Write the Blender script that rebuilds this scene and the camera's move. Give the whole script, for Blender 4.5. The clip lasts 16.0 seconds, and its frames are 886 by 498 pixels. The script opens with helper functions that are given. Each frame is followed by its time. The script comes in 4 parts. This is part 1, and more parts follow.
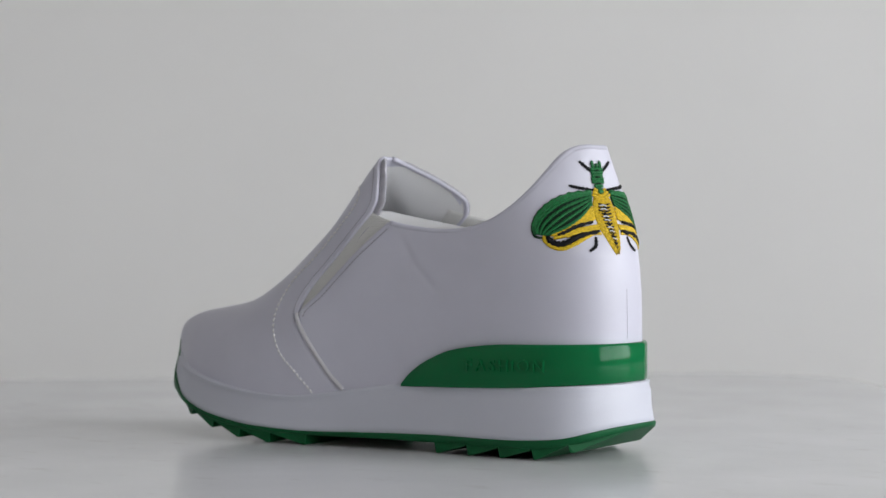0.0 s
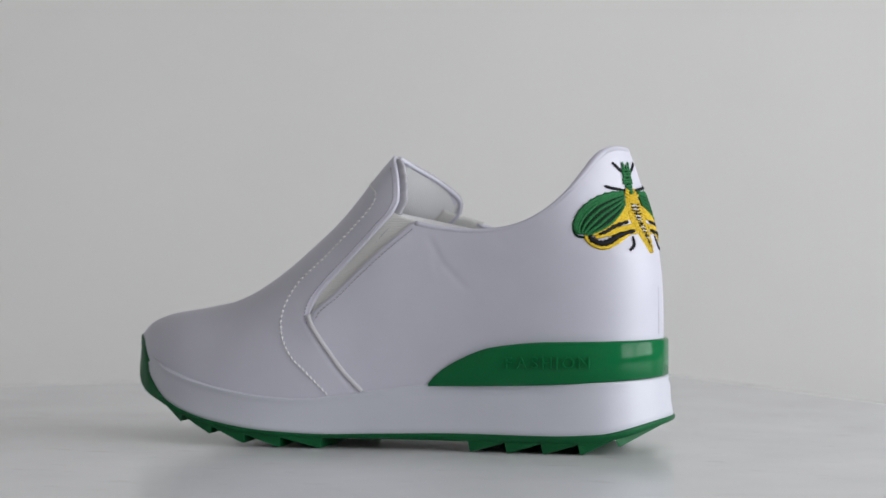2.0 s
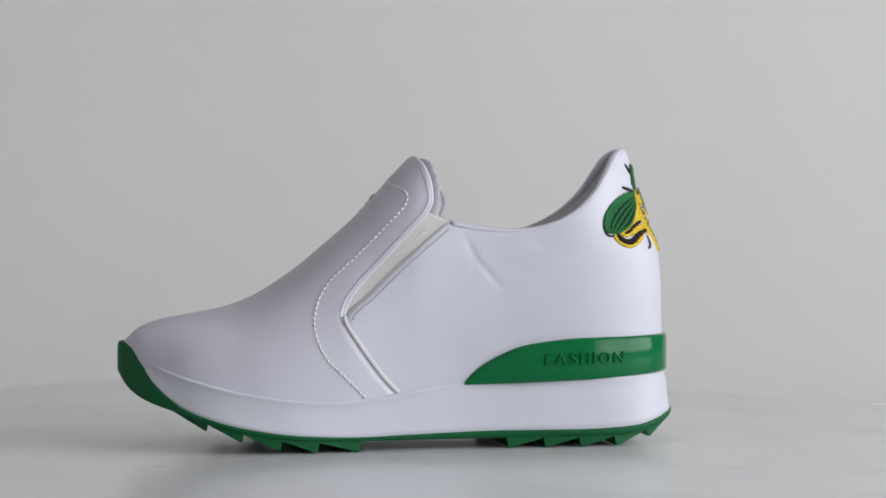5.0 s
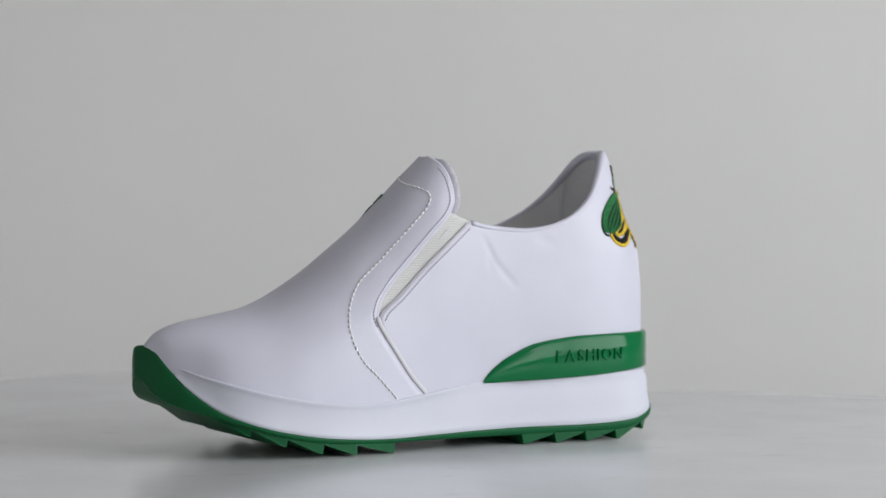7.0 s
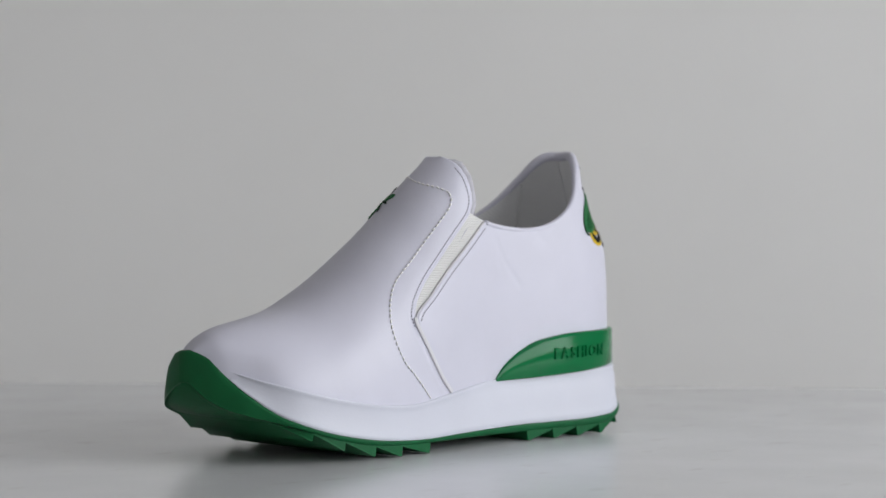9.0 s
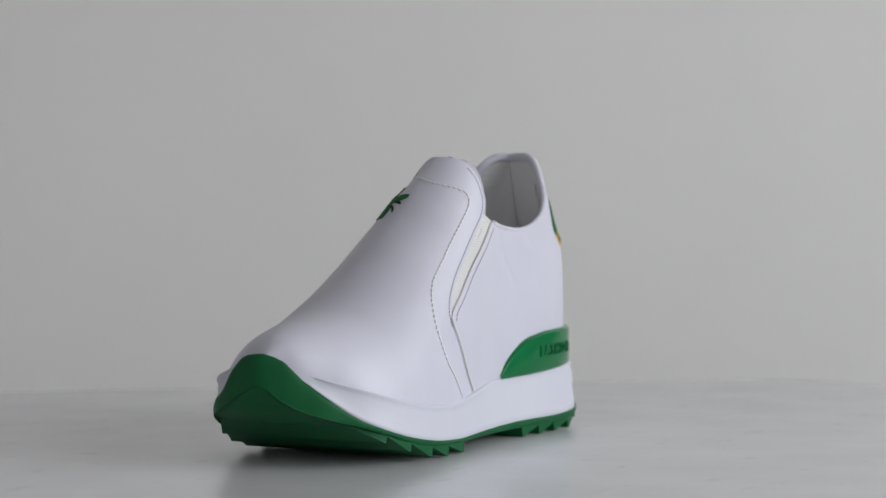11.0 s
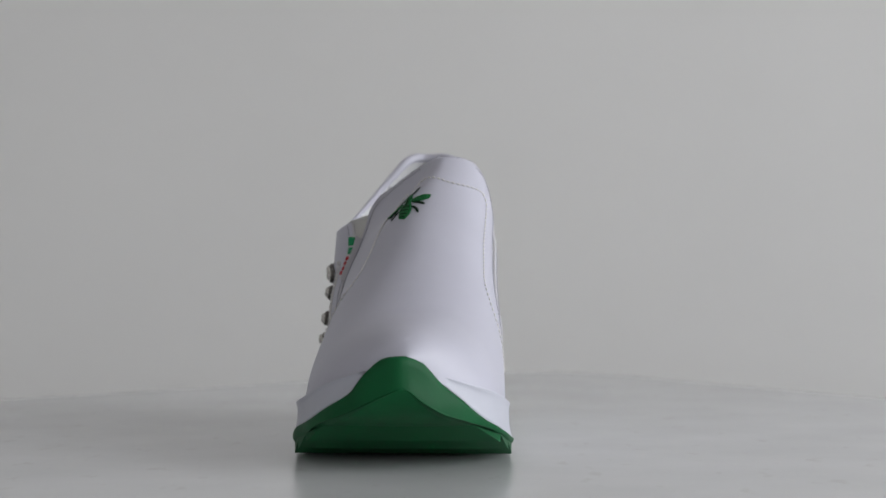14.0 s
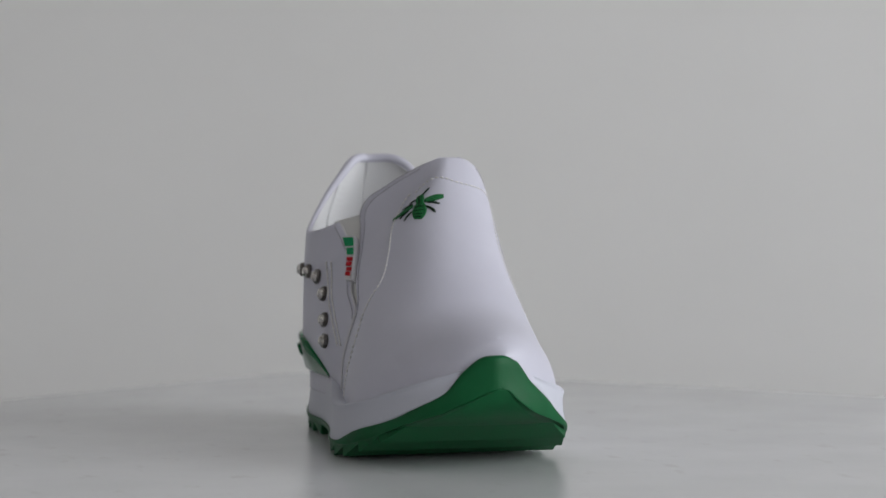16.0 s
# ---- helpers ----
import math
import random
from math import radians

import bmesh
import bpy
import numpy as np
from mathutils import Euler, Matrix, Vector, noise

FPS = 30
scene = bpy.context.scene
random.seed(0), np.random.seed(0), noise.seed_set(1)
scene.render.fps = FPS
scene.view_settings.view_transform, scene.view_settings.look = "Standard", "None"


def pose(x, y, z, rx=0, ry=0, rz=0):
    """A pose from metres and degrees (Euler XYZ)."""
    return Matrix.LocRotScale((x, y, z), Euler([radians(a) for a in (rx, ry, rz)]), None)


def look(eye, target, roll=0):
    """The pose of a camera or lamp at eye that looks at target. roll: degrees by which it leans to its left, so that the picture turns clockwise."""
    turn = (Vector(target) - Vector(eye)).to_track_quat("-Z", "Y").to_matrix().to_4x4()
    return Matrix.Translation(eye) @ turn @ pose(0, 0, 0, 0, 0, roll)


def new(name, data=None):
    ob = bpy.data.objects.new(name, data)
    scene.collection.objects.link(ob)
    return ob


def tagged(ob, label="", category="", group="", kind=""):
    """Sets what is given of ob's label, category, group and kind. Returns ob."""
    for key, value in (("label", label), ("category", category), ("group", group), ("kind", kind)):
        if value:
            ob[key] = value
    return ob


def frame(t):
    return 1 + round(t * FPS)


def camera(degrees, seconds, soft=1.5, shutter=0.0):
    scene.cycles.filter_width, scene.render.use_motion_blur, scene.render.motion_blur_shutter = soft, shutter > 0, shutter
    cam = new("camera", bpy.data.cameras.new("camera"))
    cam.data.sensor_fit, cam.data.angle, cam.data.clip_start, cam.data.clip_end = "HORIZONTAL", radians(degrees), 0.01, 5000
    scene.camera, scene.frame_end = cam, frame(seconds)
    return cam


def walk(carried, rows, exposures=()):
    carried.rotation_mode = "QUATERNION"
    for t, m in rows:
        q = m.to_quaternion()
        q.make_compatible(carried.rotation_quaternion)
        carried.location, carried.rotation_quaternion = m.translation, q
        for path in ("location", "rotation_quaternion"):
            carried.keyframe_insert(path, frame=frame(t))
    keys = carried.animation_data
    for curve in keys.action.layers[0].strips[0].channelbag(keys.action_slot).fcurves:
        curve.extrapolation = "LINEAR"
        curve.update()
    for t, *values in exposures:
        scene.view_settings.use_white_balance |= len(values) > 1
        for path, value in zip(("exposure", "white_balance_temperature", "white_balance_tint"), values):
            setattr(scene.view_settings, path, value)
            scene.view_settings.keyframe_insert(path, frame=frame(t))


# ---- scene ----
# Camera: fixed, about a metre from a turning board on which one shoe stands.
DEGREES = 23.18
EYE = (0.0134, -1.0, 0.1074)
AIM = (0.0134, 0.0, 0.1074 - math.tan(0.01841))
cam = camera(DEGREES, 16.0, soft=1.5)
cam.data.dof.use_dof, cam.data.dof.focus_distance, cam.data.dof.aperture_fstop = True, 0.93, 11.0
walk(cam, [(0.0, look(EYE, AIM)), (16.0, look(EYE, AIM))],
     exposures=[(0.0, -0.08), (4.0, -0.08), (7.0, -0.16), (9.0, -0.27), (12.5, -0.36), (16.0, -0.37)])

TURN_START, TURN_RATE = -32.65, 8.605   # degrees, degrees per second

# ---- light ----
world = bpy.data.worlds.new("daylight")
scene.world = world
world.use_nodes = True
wn = world.node_tree.nodes
sky = wn.new("ShaderNodeTexSky")
sky.sky_type, sky.sun_disc = "NISHITA", False
sky.sun_elevation, sky.sun_rotation = radians(40), radians(200)
world.node_tree.links.new(sky.outputs["Color"], wn["Background"].inputs["Color"])
wn["Background"].inputs["Strength"].default_value = 0.1

WIN_X, WIN_Y, WIN_Z, WIN_W, WIN_H = 1.45, -0.86, 0.62, 2.1, 1.1
sun_window = bpy.data.lights.new("window_daylight", "AREA")
sun_window.shape, sun_window.size, sun_window.size_y = "RECTANGLE", WIN_H, WIN_W
sun_window.energy, sun_window.color = 49.0, (0.975, 0.985, 1.0)
lamp = new("window_daylight", sun_window)
lamp.matrix_world = look((WIN_X + 0.06, WIN_Y, WIN_Z), (0, WIN_Y, WIN_Z)) @ pose(0, 0, 0, 0, 0, 90)


# ---- materials ----
def material(name, colour, rough=0.5, metal=0.0, coat=0.0, grain=0.0, grain_size=800.0,
             mottle=0.0, mottle_size=12.0, spec=0.5, sheen=0.0):
    m = bpy.data.materials.new(name)
    m.use_nodes = True
    nt = m.node_tree
    b = nt.nodes["Principled BSDF"]
    b.inputs["Base Color"].default_value = (*colour, 1)
    b.inputs["Roughness"].default_value = rough
    b.inputs["Metallic"].default_value = metal
    b.inputs["Coat Weight"].default_value = coat
    b.inputs["Coat Roughness"].default_value = 0.06
    b.inputs["Specular IOR Level"].default_value = spec
    b.inputs["Sheen Weight"].default_value = sheen
    co = nt.nodes.new("ShaderNodeTexCoord")
    if mottle:
        n = nt.nodes.new("ShaderNodeTexNoise")
        n.inputs["Scale"].default_value, n.inputs["Detail"].default_value = mottle_size, 5
        r = nt.nodes.new("ShaderNodeValToRGB")
        r.color_ramp.elements[0].position, r.color_ramp.elements[1].position = 0.3, 0.7
        r.color_ramp.elements[0].color = (*[c * (1 - mottle) for c in colour], 1)
        r.color_ramp.elements[1].color = (*[min(1, c * (1 + mottle * 0.5)) for c in colour], 1)
        nt.links.new(co.outputs["Object"], n.inputs["Vector"])
        nt.links.new(n.outputs["Fac"], r.inputs["Fac"])
        nt.links.new(r.outputs["Color"], b.inputs["Base Color"])
        mr = nt.nodes.new("ShaderNodeMapRange")
        mr.inputs["To Min"].default_value, mr.inputs["To Max"].default_value = rough * 0.85, min(1, rough * 1.15)
        nt.links.new(n.outputs["Fac"], mr.inputs["Value"])
        nt.links.new(mr.outputs["Result"], b.inputs["Roughness"])
    if grain:
        n2 = nt.nodes.new("ShaderNodeTexNoise")
        n2.inputs["Scale"].default_value, n2.inputs["Detail"].default_value = grain_size, 3
        bp = nt.nodes.new("ShaderNodeBump")
        bp.inputs["Strength"].default_value, bp.inputs["Distance"].default_value = grain, 0.0006
        nt.links.new(co.outputs["Object"], n2.inputs["Vector"])
        nt.links.new(n2.outputs["Fac"], bp.inputs["Height"])
        nt.links.new(bp.outputs["Normal"], b.inputs["Normal"])
    return m


def ribbed(name, colour, rough, scale, direction="Z", strength=0.5):
    m = material(name, colour, rough)
    nt = m.node_tree
    w = nt.nodes.new("ShaderNodeTexWave")
    w.bands_direction = direction
    w.inputs["Scale"].default_value, w.inputs["Distortion"].default_value = scale, 0.4
    co = nt.nodes.new("ShaderNodeTexCoord")
    bp = nt.nodes.new("ShaderNodeBump")
    bp.inputs["Strength"].default_value, bp.inputs["Distance"].default_value = strength, 0.0008
    nt.links.new(co.outputs["Object"], w.inputs["Vector"])
    nt.links.new(w.outputs["Fac"], bp.inputs["Height"])
    nt.links.new(bp.outputs["Normal"], nt.nodes["Principled BSDF"].inputs["Normal"])
    return m


LEATHER = material("white_leather", (0.60, 0.595, 0.685), 0.44, grain=0.06, grain_size=1400, mottle=0.03, mottle_size=45)
RUBBER_WHITE = material("white_rubber", (0.60, 0.61, 0.685), 0.5, grain=0.06, grain_size=900, mottle=0.03, mottle_size=30)
GREEN = material("green_rubber", (0.004, 0.098, 0.031), 0.5, spec=0.2, grain=0.1, grain_size=700, mottle=0.12, mottle_size=60)
GREEN_GLOSS = material("glossy_green_plastic", (0.004, 0.142, 0.044), 0.14, coat=0.04, mottle=0.05, mottle_size=50, spec=0.16)
ELASTIC = ribbed("ribbed_elastic", (0.70, 0.695, 0.68), 0.8, 420, "Z", 0.45)
LINING = ribbed("textile_lining", (0.74, 0.74, 0.75), 0.85, 420, "DIAGONAL", 0.12)
PIPING = material("white_piping", (0.63, 0.62, 0.65), 0.55, grain=0.2, grain_size=1500)
# Grey-white cloth, its colour darkened for the shadow along the tongue's edge.
PINKED = material("shaded_pinked_textile", (0.47, 0.46, 0.51), 0.85, grain=0.4, grain_size=1300, mottle=0.12, mottle_size=300)
THREAD = material("white_thread", (0.82, 0.81, 0.80), 0.7)
# Dark lavender: the shadow of the edge stitches is put into the thread's colour.
THREAD_GREY = material("shaded_grey_thread", (0.36, 0.35, 0.41), 0.7)
T_GREEN = material("green_thread", (0.008, 0.165, 0.042), 0.5, spec=0.3, grain=0.8, grain_size=2200, mottle=0.5, mottle_size=1500)
T_DARK = material("dark_green_thread", (0.003, 0.026, 0.009), 0.6, spec=0.2, grain=0.8, grain_size=2200, mottle=0.5, mottle_size=1500)
T_YELLOW = material("yellow_thread", (0.78, 0.53, 0.02), 0.5, spec=0.3, grain=0.8, grain_size=2200, mottle=0.4, mottle_size=1500)
T_BLACK = material("black_thread", (0.006, 0.006, 0.009), 0.6, spec=0.2, grain=0.8, grain_size=2200, mottle=0.5, mottle_size=1500)
T_RED = material("red_thread", (0.5, 0.006, 0.016), 0.7, spec=0.2, mottle=0.2, mottle_size=600)
T_SILVER = material("silver_thread", (0.6, 0.6, 0.62), 0.4)
TAG_GREEN = material("bright_green_weave", (0.012, 0.30, 0.115), 0.7, spec=0.2, mottle=0.2, mottle_size=900)
# Darkened base colours stand in for the dark reflections in the studs.
SILVER = material("darkened_silver_setting", (0.16, 0.15, 0.14), 0.28, metal=1.0)
CRYSTAL = material("darkened_crystal", (0.62, 0.60, 0.57), 0.02, metal=1.0)
BOARD = material("gloss_white_board", (0.70, 0.705, 0.715), 0.22, grain=0.02, grain_size=60, mottle=0.03, mottle_size=14, spec=0.6)
def scuffed(m):
    """Faint scuffs and specks on a smooth sheet."""
    nt = m.node_tree
    b = nt.nodes["Principled BSDF"]
    co = nt.nodes.new("ShaderNodeTexCoord")
    mp = nt.nodes.new("ShaderNodeMapping")
    mp.inputs["Scale"].default_value = (1.0, 2.2, 1.0)
    n = nt.nodes.new("ShaderNodeTexNoise")
    n.inputs["Scale"].default_value, n.inputs["Detail"].default_value = 38, 8
    r = nt.nodes.new("ShaderNodeValToRGB")
    r.color_ramp.elements[0].position, r.color_ramp.elements[1].position = 0.62, 0.70
    r.color_ramp.elements[0].color, r.color_ramp.elements[1].color = (1, 1, 1, 1), (0.86, 0.84, 0.81, 1)
    mx = nt.nodes.new("ShaderNodeMix")
    mx.data_type, mx.blend_type = "RGBA", "MULTIPLY"
    mx.inputs[0].default_value = 0.5
    was = b.inputs["Base Color"].links[0].from_socket
    nt.links.new(co.outputs["Object"], mp.inputs["Vector"])
    nt.links.new(mp.outputs["Vector"], n.inputs["Vector"])
    nt.links.new(n.outputs["Fac"], r.inputs["Fac"])
    nt.links.new(was, mx.inputs[6])
    nt.links.new(r.outputs["Color"], mx.inputs[7])
    nt.links.new(mx.outputs[2], b.inputs["Base Color"])
    return m


scuffed(BOARD)
PAPER = material("backdrop_paper", (0.82, 0.815, 0.805), 0.9, grain=0.05, grain_size=300, mottle=0.02, mottle_size=3)
WALL = material("wall_paint", (0.59, 0.585, 0.58), 0.9, mottle=0.02, mottle_size=4, grain=0.05, grain_size=200)
FLOOR = material("wood_floor", (0.28, 0.2, 0.14), 0.5, mottle=0.25, mottle_size=5)
FRAME = material("window_paint", (0.8, 0.8, 0.8), 0.4, mottle=0.02)
WOOD = material("table_wood", (0.3, 0.22, 0.15), 0.5, mottle=0.2, mottle_size=8)


# ---- helpers ----
def mesh_of(name, bm, mat, smooth=True):
    me = bpy.data.meshes.new(name)
    bm.normal_update()
    bm.to_mesh(me)
    bm.free()
    me.materials.append(mat)
    if smooth:
        for p in me.polygons:
            p.use_smooth = True
    return me


def part(name, bm, mat, parent, label="", smooth=True):
    ob = new(name, mesh_of(name, bm, mat, smooth))
    ob.parent = parent
    if label:
        ob["label"] = label
    return ob


def box(bm, x0, x1, y0, y1, z0, z1):
    vs = [bm.verts.new(c) for c in ((x0, y0, z0), (x1, y0, z0), (x1, y1, z0), (x0, y1, z0),
                                    (x0, y0, z1), (x1, y0, z1), (x1, y1, z1), (x0, y1, z1))]
    for f in ((3, 2, 1, 0), (4, 5, 6, 7), (0, 1, 5, 4), (1, 2, 6, 5), (2, 3, 7, 6), (3, 0, 4, 7)):
        bm.faces.new([vs[i] for i in f])
    return vs


def solid(*boxes, bevel=0.0):
    bm = bmesh.new()
    for b in boxes:
        box(bm, *b)
    if bevel:
        bmesh.ops.bevel(bm, geom=bm.edges[:], offset=bevel, segments=2, affect="EDGES")
    return bm


def tube(bm, pts, r, sides=8, flat=1.0, ups=None):
    """A round cord along pts; flat squeezes it along ups."""
    pts = [Vector(p) for p in pts]
    rings = []
    for i, p in enumerate(pts):
        d = (pts[min(i + 1, len(pts) - 1)] - pts[max(i - 1, 0)]).normalized()
        up = Vector(ups[i]) if ups else Vector((0.1, 0.2, 1))
        s = d.cross(up)
        s = s.normalized() if s.length > 1e-9 else Vector((1, 0, 0))
        n = s.cross(d).normalized()
        rr = r[i] if isinstance(r, (list, tuple)) else r
        rings.append([bm.verts.new(p + s * rr * math.cos(2 * math.pi * k / sides) + n * rr * flat * math.sin(2 * math.pi * k / sides))
                      for k in range(sides)])
    for a, b in zip(rings, rings[1:]):
        for k in range(sides):
            bm.faces.new((a[k], a[(k + 1) % sides], b[(k + 1) % sides], b[k]))
    bm.faces.new(rings[0][::-1])
    bm.faces.new(rings[-1])


def grid(bm, rows):
    vs = [[bm.verts.new(p) for p in row] for row in rows]
    for a, b in zip(vs, vs[1:]):
        for i in range(len(a) - 1):
            bm.faces.new((a[i], a[i + 1], b[i + 1], b[i]))
    return vs


def outward(bm, centre):
    bm.normal_update()
    c = Vector(centre)
    s = sum((f.calc_center_median() - c).dot(f.normal) * f.calc_area() for f in bm.faces)
    if s < 0:
        bmesh.ops.reverse_faces(bm, faces=bm.faces[:])
    return bm


def curve(pts):
    """A smooth function through (x, y) pairs that does not overshoot."""
    xs, ys = [p[0] for p in pts], [p[1] for p in pts]
    if xs[0] > xs[-1]:
        xs, ys = xs[::-1], ys[::-1]
    h = [b - a for a, b in zip(xs, xs[1:])]
    d = [(ys[i + 1] - ys[i]) / h[i] for i in range(len(h))]
    m = [d[0]] + [0 if d[i - 1] * d[i] <= 0 else 2 * d[i - 1] * d[i] / (d[i - 1] + d[i]) for i in range(1, len(d))] + [d[-1]]

    def f(x):
        if x <= xs[0]:
            return ys[0] + m[0] * (x - xs[0])
        if x >= xs[-1]:
            return ys[-1] + m[-1] * (x - xs[-1])
        i = 0
        while x > xs[i + 1]:
            i += 1
        t = (x - xs[i]) / h[i]
        return ((1 + 2 * t) * (1 - t) ** 2 * ys[i] + t * (1 - t) ** 2 * h[i] * m[i]
                + t * t * (3 - 2 * t) * ys[i + 1] + t * t * (t - 1) * h[i] * m[i + 1])
    return f


def spline(pts, n):
    """n points on a smooth line through pts (any dimension)."""
    out = []
    k = len(pts)
    for j in range(n):
        u = j / (n - 1) * (k - 1)
        i = min(int(u), k - 2)
        t = u - i
        p0, p1, p2, p3 = pts[max(i - 1, 0)], pts[i], pts[i + 1], pts[min(i + 2, k - 1)]
        out.append(tuple(0.5 * (2 * b + (c - a) * t + (2 * a - 5 * b + 4 * c - e) * t * t + (3 * b - a - 3 * c + e) * t ** 3)
                         for a, b, c, e in zip(p0, p1, p2, p3)))
    return out


def even(pts, step):
    """pts resampled at even steps of length."""
    pts = [Vector(p) for p in pts]
    out, left = [pts[0]], step
    for a, b in zip(pts, pts[1:]):
        seg = (b - a).length
        while seg >= left and seg > 0:
            a = a + (b - a) * (left / seg)
            out.append(a)
            seg -= left
            left = step
        left -= seg
    return out


# ---- the room ----
def room():
    x0, x1, y0, y1, z0, z1, t = -1.4, WIN_X, -2.6, 1.25, -0.80, 1.8, 0.12
    def wall(name, *boxes):
        ob = new(name, mesh_of(name, solid(*boxes), WALL, False))
        return tagged(ob, "unseen off-white painted wall, added round the set", "wall", kind="structure")
    wall("wall_north", (x0 - t, x1 + t, y1, y1 + t, z0, z1))
    wall("wall_south", (x0 - t, x1 + t, y0 - t, y0, z0, z1))
    # Added out of view, close in, to bounce window light onto the shoe.
    wall("bounce_wall_west", (x0 - t, x0, y0, y1, z0, z1))
    a, b, c, d = WIN_Y - WIN_W / 2, WIN_Y + WIN_W / 2, WIN_Z - WIN_H / 2, WIN_Z + WIN_H / 2
    wall("wall_east", (x1, x1 + t, y0, a, z0, z1), (x1, x1 + t, b, y1, z0, z1),
         (x1, x1 + t, a, b, z0, c), (x1, x1 + t, a, b, d, z1))
    fl = new("floor", mesh_of("floor", solid((x0 - t, x1 + t, y0 - t, y1 + t, z0 - t, z0)), FLOOR, False))
    tagged(fl, "brown wooden floor", "floor", kind="structure")
    ce = new("ceiling", mesh_of("ceiling", solid((x0 - t, x1 + t, y0 - t, y1 + t, z1, z1 + t)), WALL, False))
    tagged(ce, "plain white painted ceiling", "ceiling", kind="structure")
    win = new("window_1")
    win.location = (x1, WIN_Y, c)
    tagged(win, "white framed window letting in daylight", "window", kind="structure")
    f = 0.05
    w2, hh = WIN_W / 2, WIN_H
    part("window_frame", solid((0, 0.05, -w2, -w2 + f, 0, hh), (0, 0.05, w2 - f, w2, 0, hh),
                               (0, 0.05, -w2 + f, w2 - f, 0, f), (0, 0.05, -w2 + f, w2 - f, hh - f, hh)), FRAME, win, smooth=False)
    part("mullion", solid((0.005, 0.045, -0.025, 0.025, f, hh - f)), FRAME, win, smooth=False)
    part("transom", solid((0.006, 0.044, -w2 + f, -0.025, hh * 0.62, hh * 0.62 + 0.04),
                          (0.006, 0.044, 0.025, w2 - f, hh * 0.62, hh * 0.62 + 0.04)), FRAME, win, smooth=False)


def table():
    ob = new("table")
    ob.location = (0, 0.15, -0.80)
    tagged(ob, "plain wooden table under white backdrop paper", "table")
    part("tabletop", solid((-1.0, 1.0, -0.75, 0.95, 0.715, 0.745), bevel=0.003), WOOD, ob, smooth=False)
    for sx in (-0.93, 0.93):
        for sy in (-0.68, 0.88):
            part("leg", solid((sx - 0.03, sx + 0.03, sy - 0.03, sy + 0.03, 0, 0.715), bevel=0.004), WOOD, ob, smooth=False)


def backdrop():
    """A sheet of paper that lies on the table and curves up behind it."""
    bm = bmesh.new()
    prof = [(-0.55, -0.052), (0.3, -0.052), (0.55, -0.052)]
    r = 0.5
    prof += [(0.55 + r * math.sin(a), -0.052 + r * (1 - math.cos(a))) for a in np.linspace(0.08, math.pi / 2, 24)]
    prof += [(1.05, z) for z in (0.7, 1.0, 1.4)]
    grid(bm, [[(x, y, z) for x in np.linspace(-1.1, 1.1, 12)] for y, z in prof])
    ob = new("backdrop", mesh_of("backdrop", bm, PAPER))
    md = ob.modifiers.new("thickness", "SOLIDIFY")
    md.thickness = 0.002
    tagged(ob, "seamless pale grey paper backdrop curving up", "backdrop", kind="structure")


# ---- the turning board ----
BOARD_TURN = 40.0      # its far side looks this way, in degrees, in the shoe's space
def turning_board():
    ob = new("turntable")
    tagged(ob, "glossy white square board on a low turning base", "turntable")
    c, s = math.cos(radians(BOARD_TURN)), math.sin(radians(BOARD_TURN))
    u0, u1, v0, v1, rad = -0.33, 0.315, -0.345, 0.39, 0.09
    rim = []
    for cu, cv, a0 in ((u1 - rad, v1 - rad, 0), (u0 + rad, v1 - rad, 90), (u0 + rad, v0 + rad, 180), (u1 - rad, v0 + rad, 270)):
        rim += [(cu + rad * math.cos(radians(a0 + k)), cv + rad * math.sin(radians(a0 + k))) for k in range(0, 91, 9)]
    bm = bmesh.new()
    lev = []
    for inset, z in ((0.0, -0.012), (0.0, -0.0007), (0.0006, 0.0)):
        ring = []
        for u, v in rim:
            k = 1 - inset / math.hypot(u, v)
            ring.append(bm.verts.new(((u * c - v * s) * k, (u * s + v * c) * k, z)))
        lev.append(ring)
    n = len(rim)
    for a, b in zip(lev, lev[1:]):
        for i in range(n):
            bm.faces.new((a[i], a[(i + 1) % n], b[(i + 1) % n], b[i]))
    bm.faces.new(lev[-1])
    bm.faces.new(lev[0][::-1])
    part("board", bm, BOARD, ob, "glossy white board with rounded corners", smooth=False)
    bm = bmesh.new()
    tube(bm, [(0, 0, -0.050), (0, 0, -0.048), (0, 0, -0.014), (0, 0, -0.0125)], [0.118, 0.12, 0.12, 0.118], 48)
    part("turning_base", bm, FRAME, ob, smooth=False)
    return ob


# ---- the shoe: its form in its own space (toe at -x, heel at +x, ground at z = 0) ----
crest_z = curve([(-0.1345, 0.0440), (-0.1336, 0.0474), (-0.1301, 0.0513), (-0.1262, 0.0545), (-0.1169, 0.0579), (-0.1024, 0.0605),
                 (-0.0867, 0.0637), (-0.0765, 0.0676), (-0.0665, 0.0734), (-0.0565, 0.0803), (-0.0438, 0.0909), (-0.0308, 0.1025),
                 (-0.0206, 0.1135), (-0.0129, 0.1225), (-0.0045, 0.1315), (0.02, 0.158), (0.05, 0.20), (0.13, 0.22)])
crest_x = curve([(0.0440, -0.1345), (0.0474, -0.1336), (0.0513, -0.1301), (0.0545, -0.1262), (0.0579, -0.1169), (0.0605, -0.1024),
                 (0.0637, -0.0867), (0.0676, -0.0765), (0.0734, -0.0665), (0.0803, -0.0565), (0.0909, -0.0438), (0.1025, -0.0308),
                 (0.1135, -0.0206), (0.1225, -0.0129), (0.1315, -0.0045), (0.14, 0.0035)])
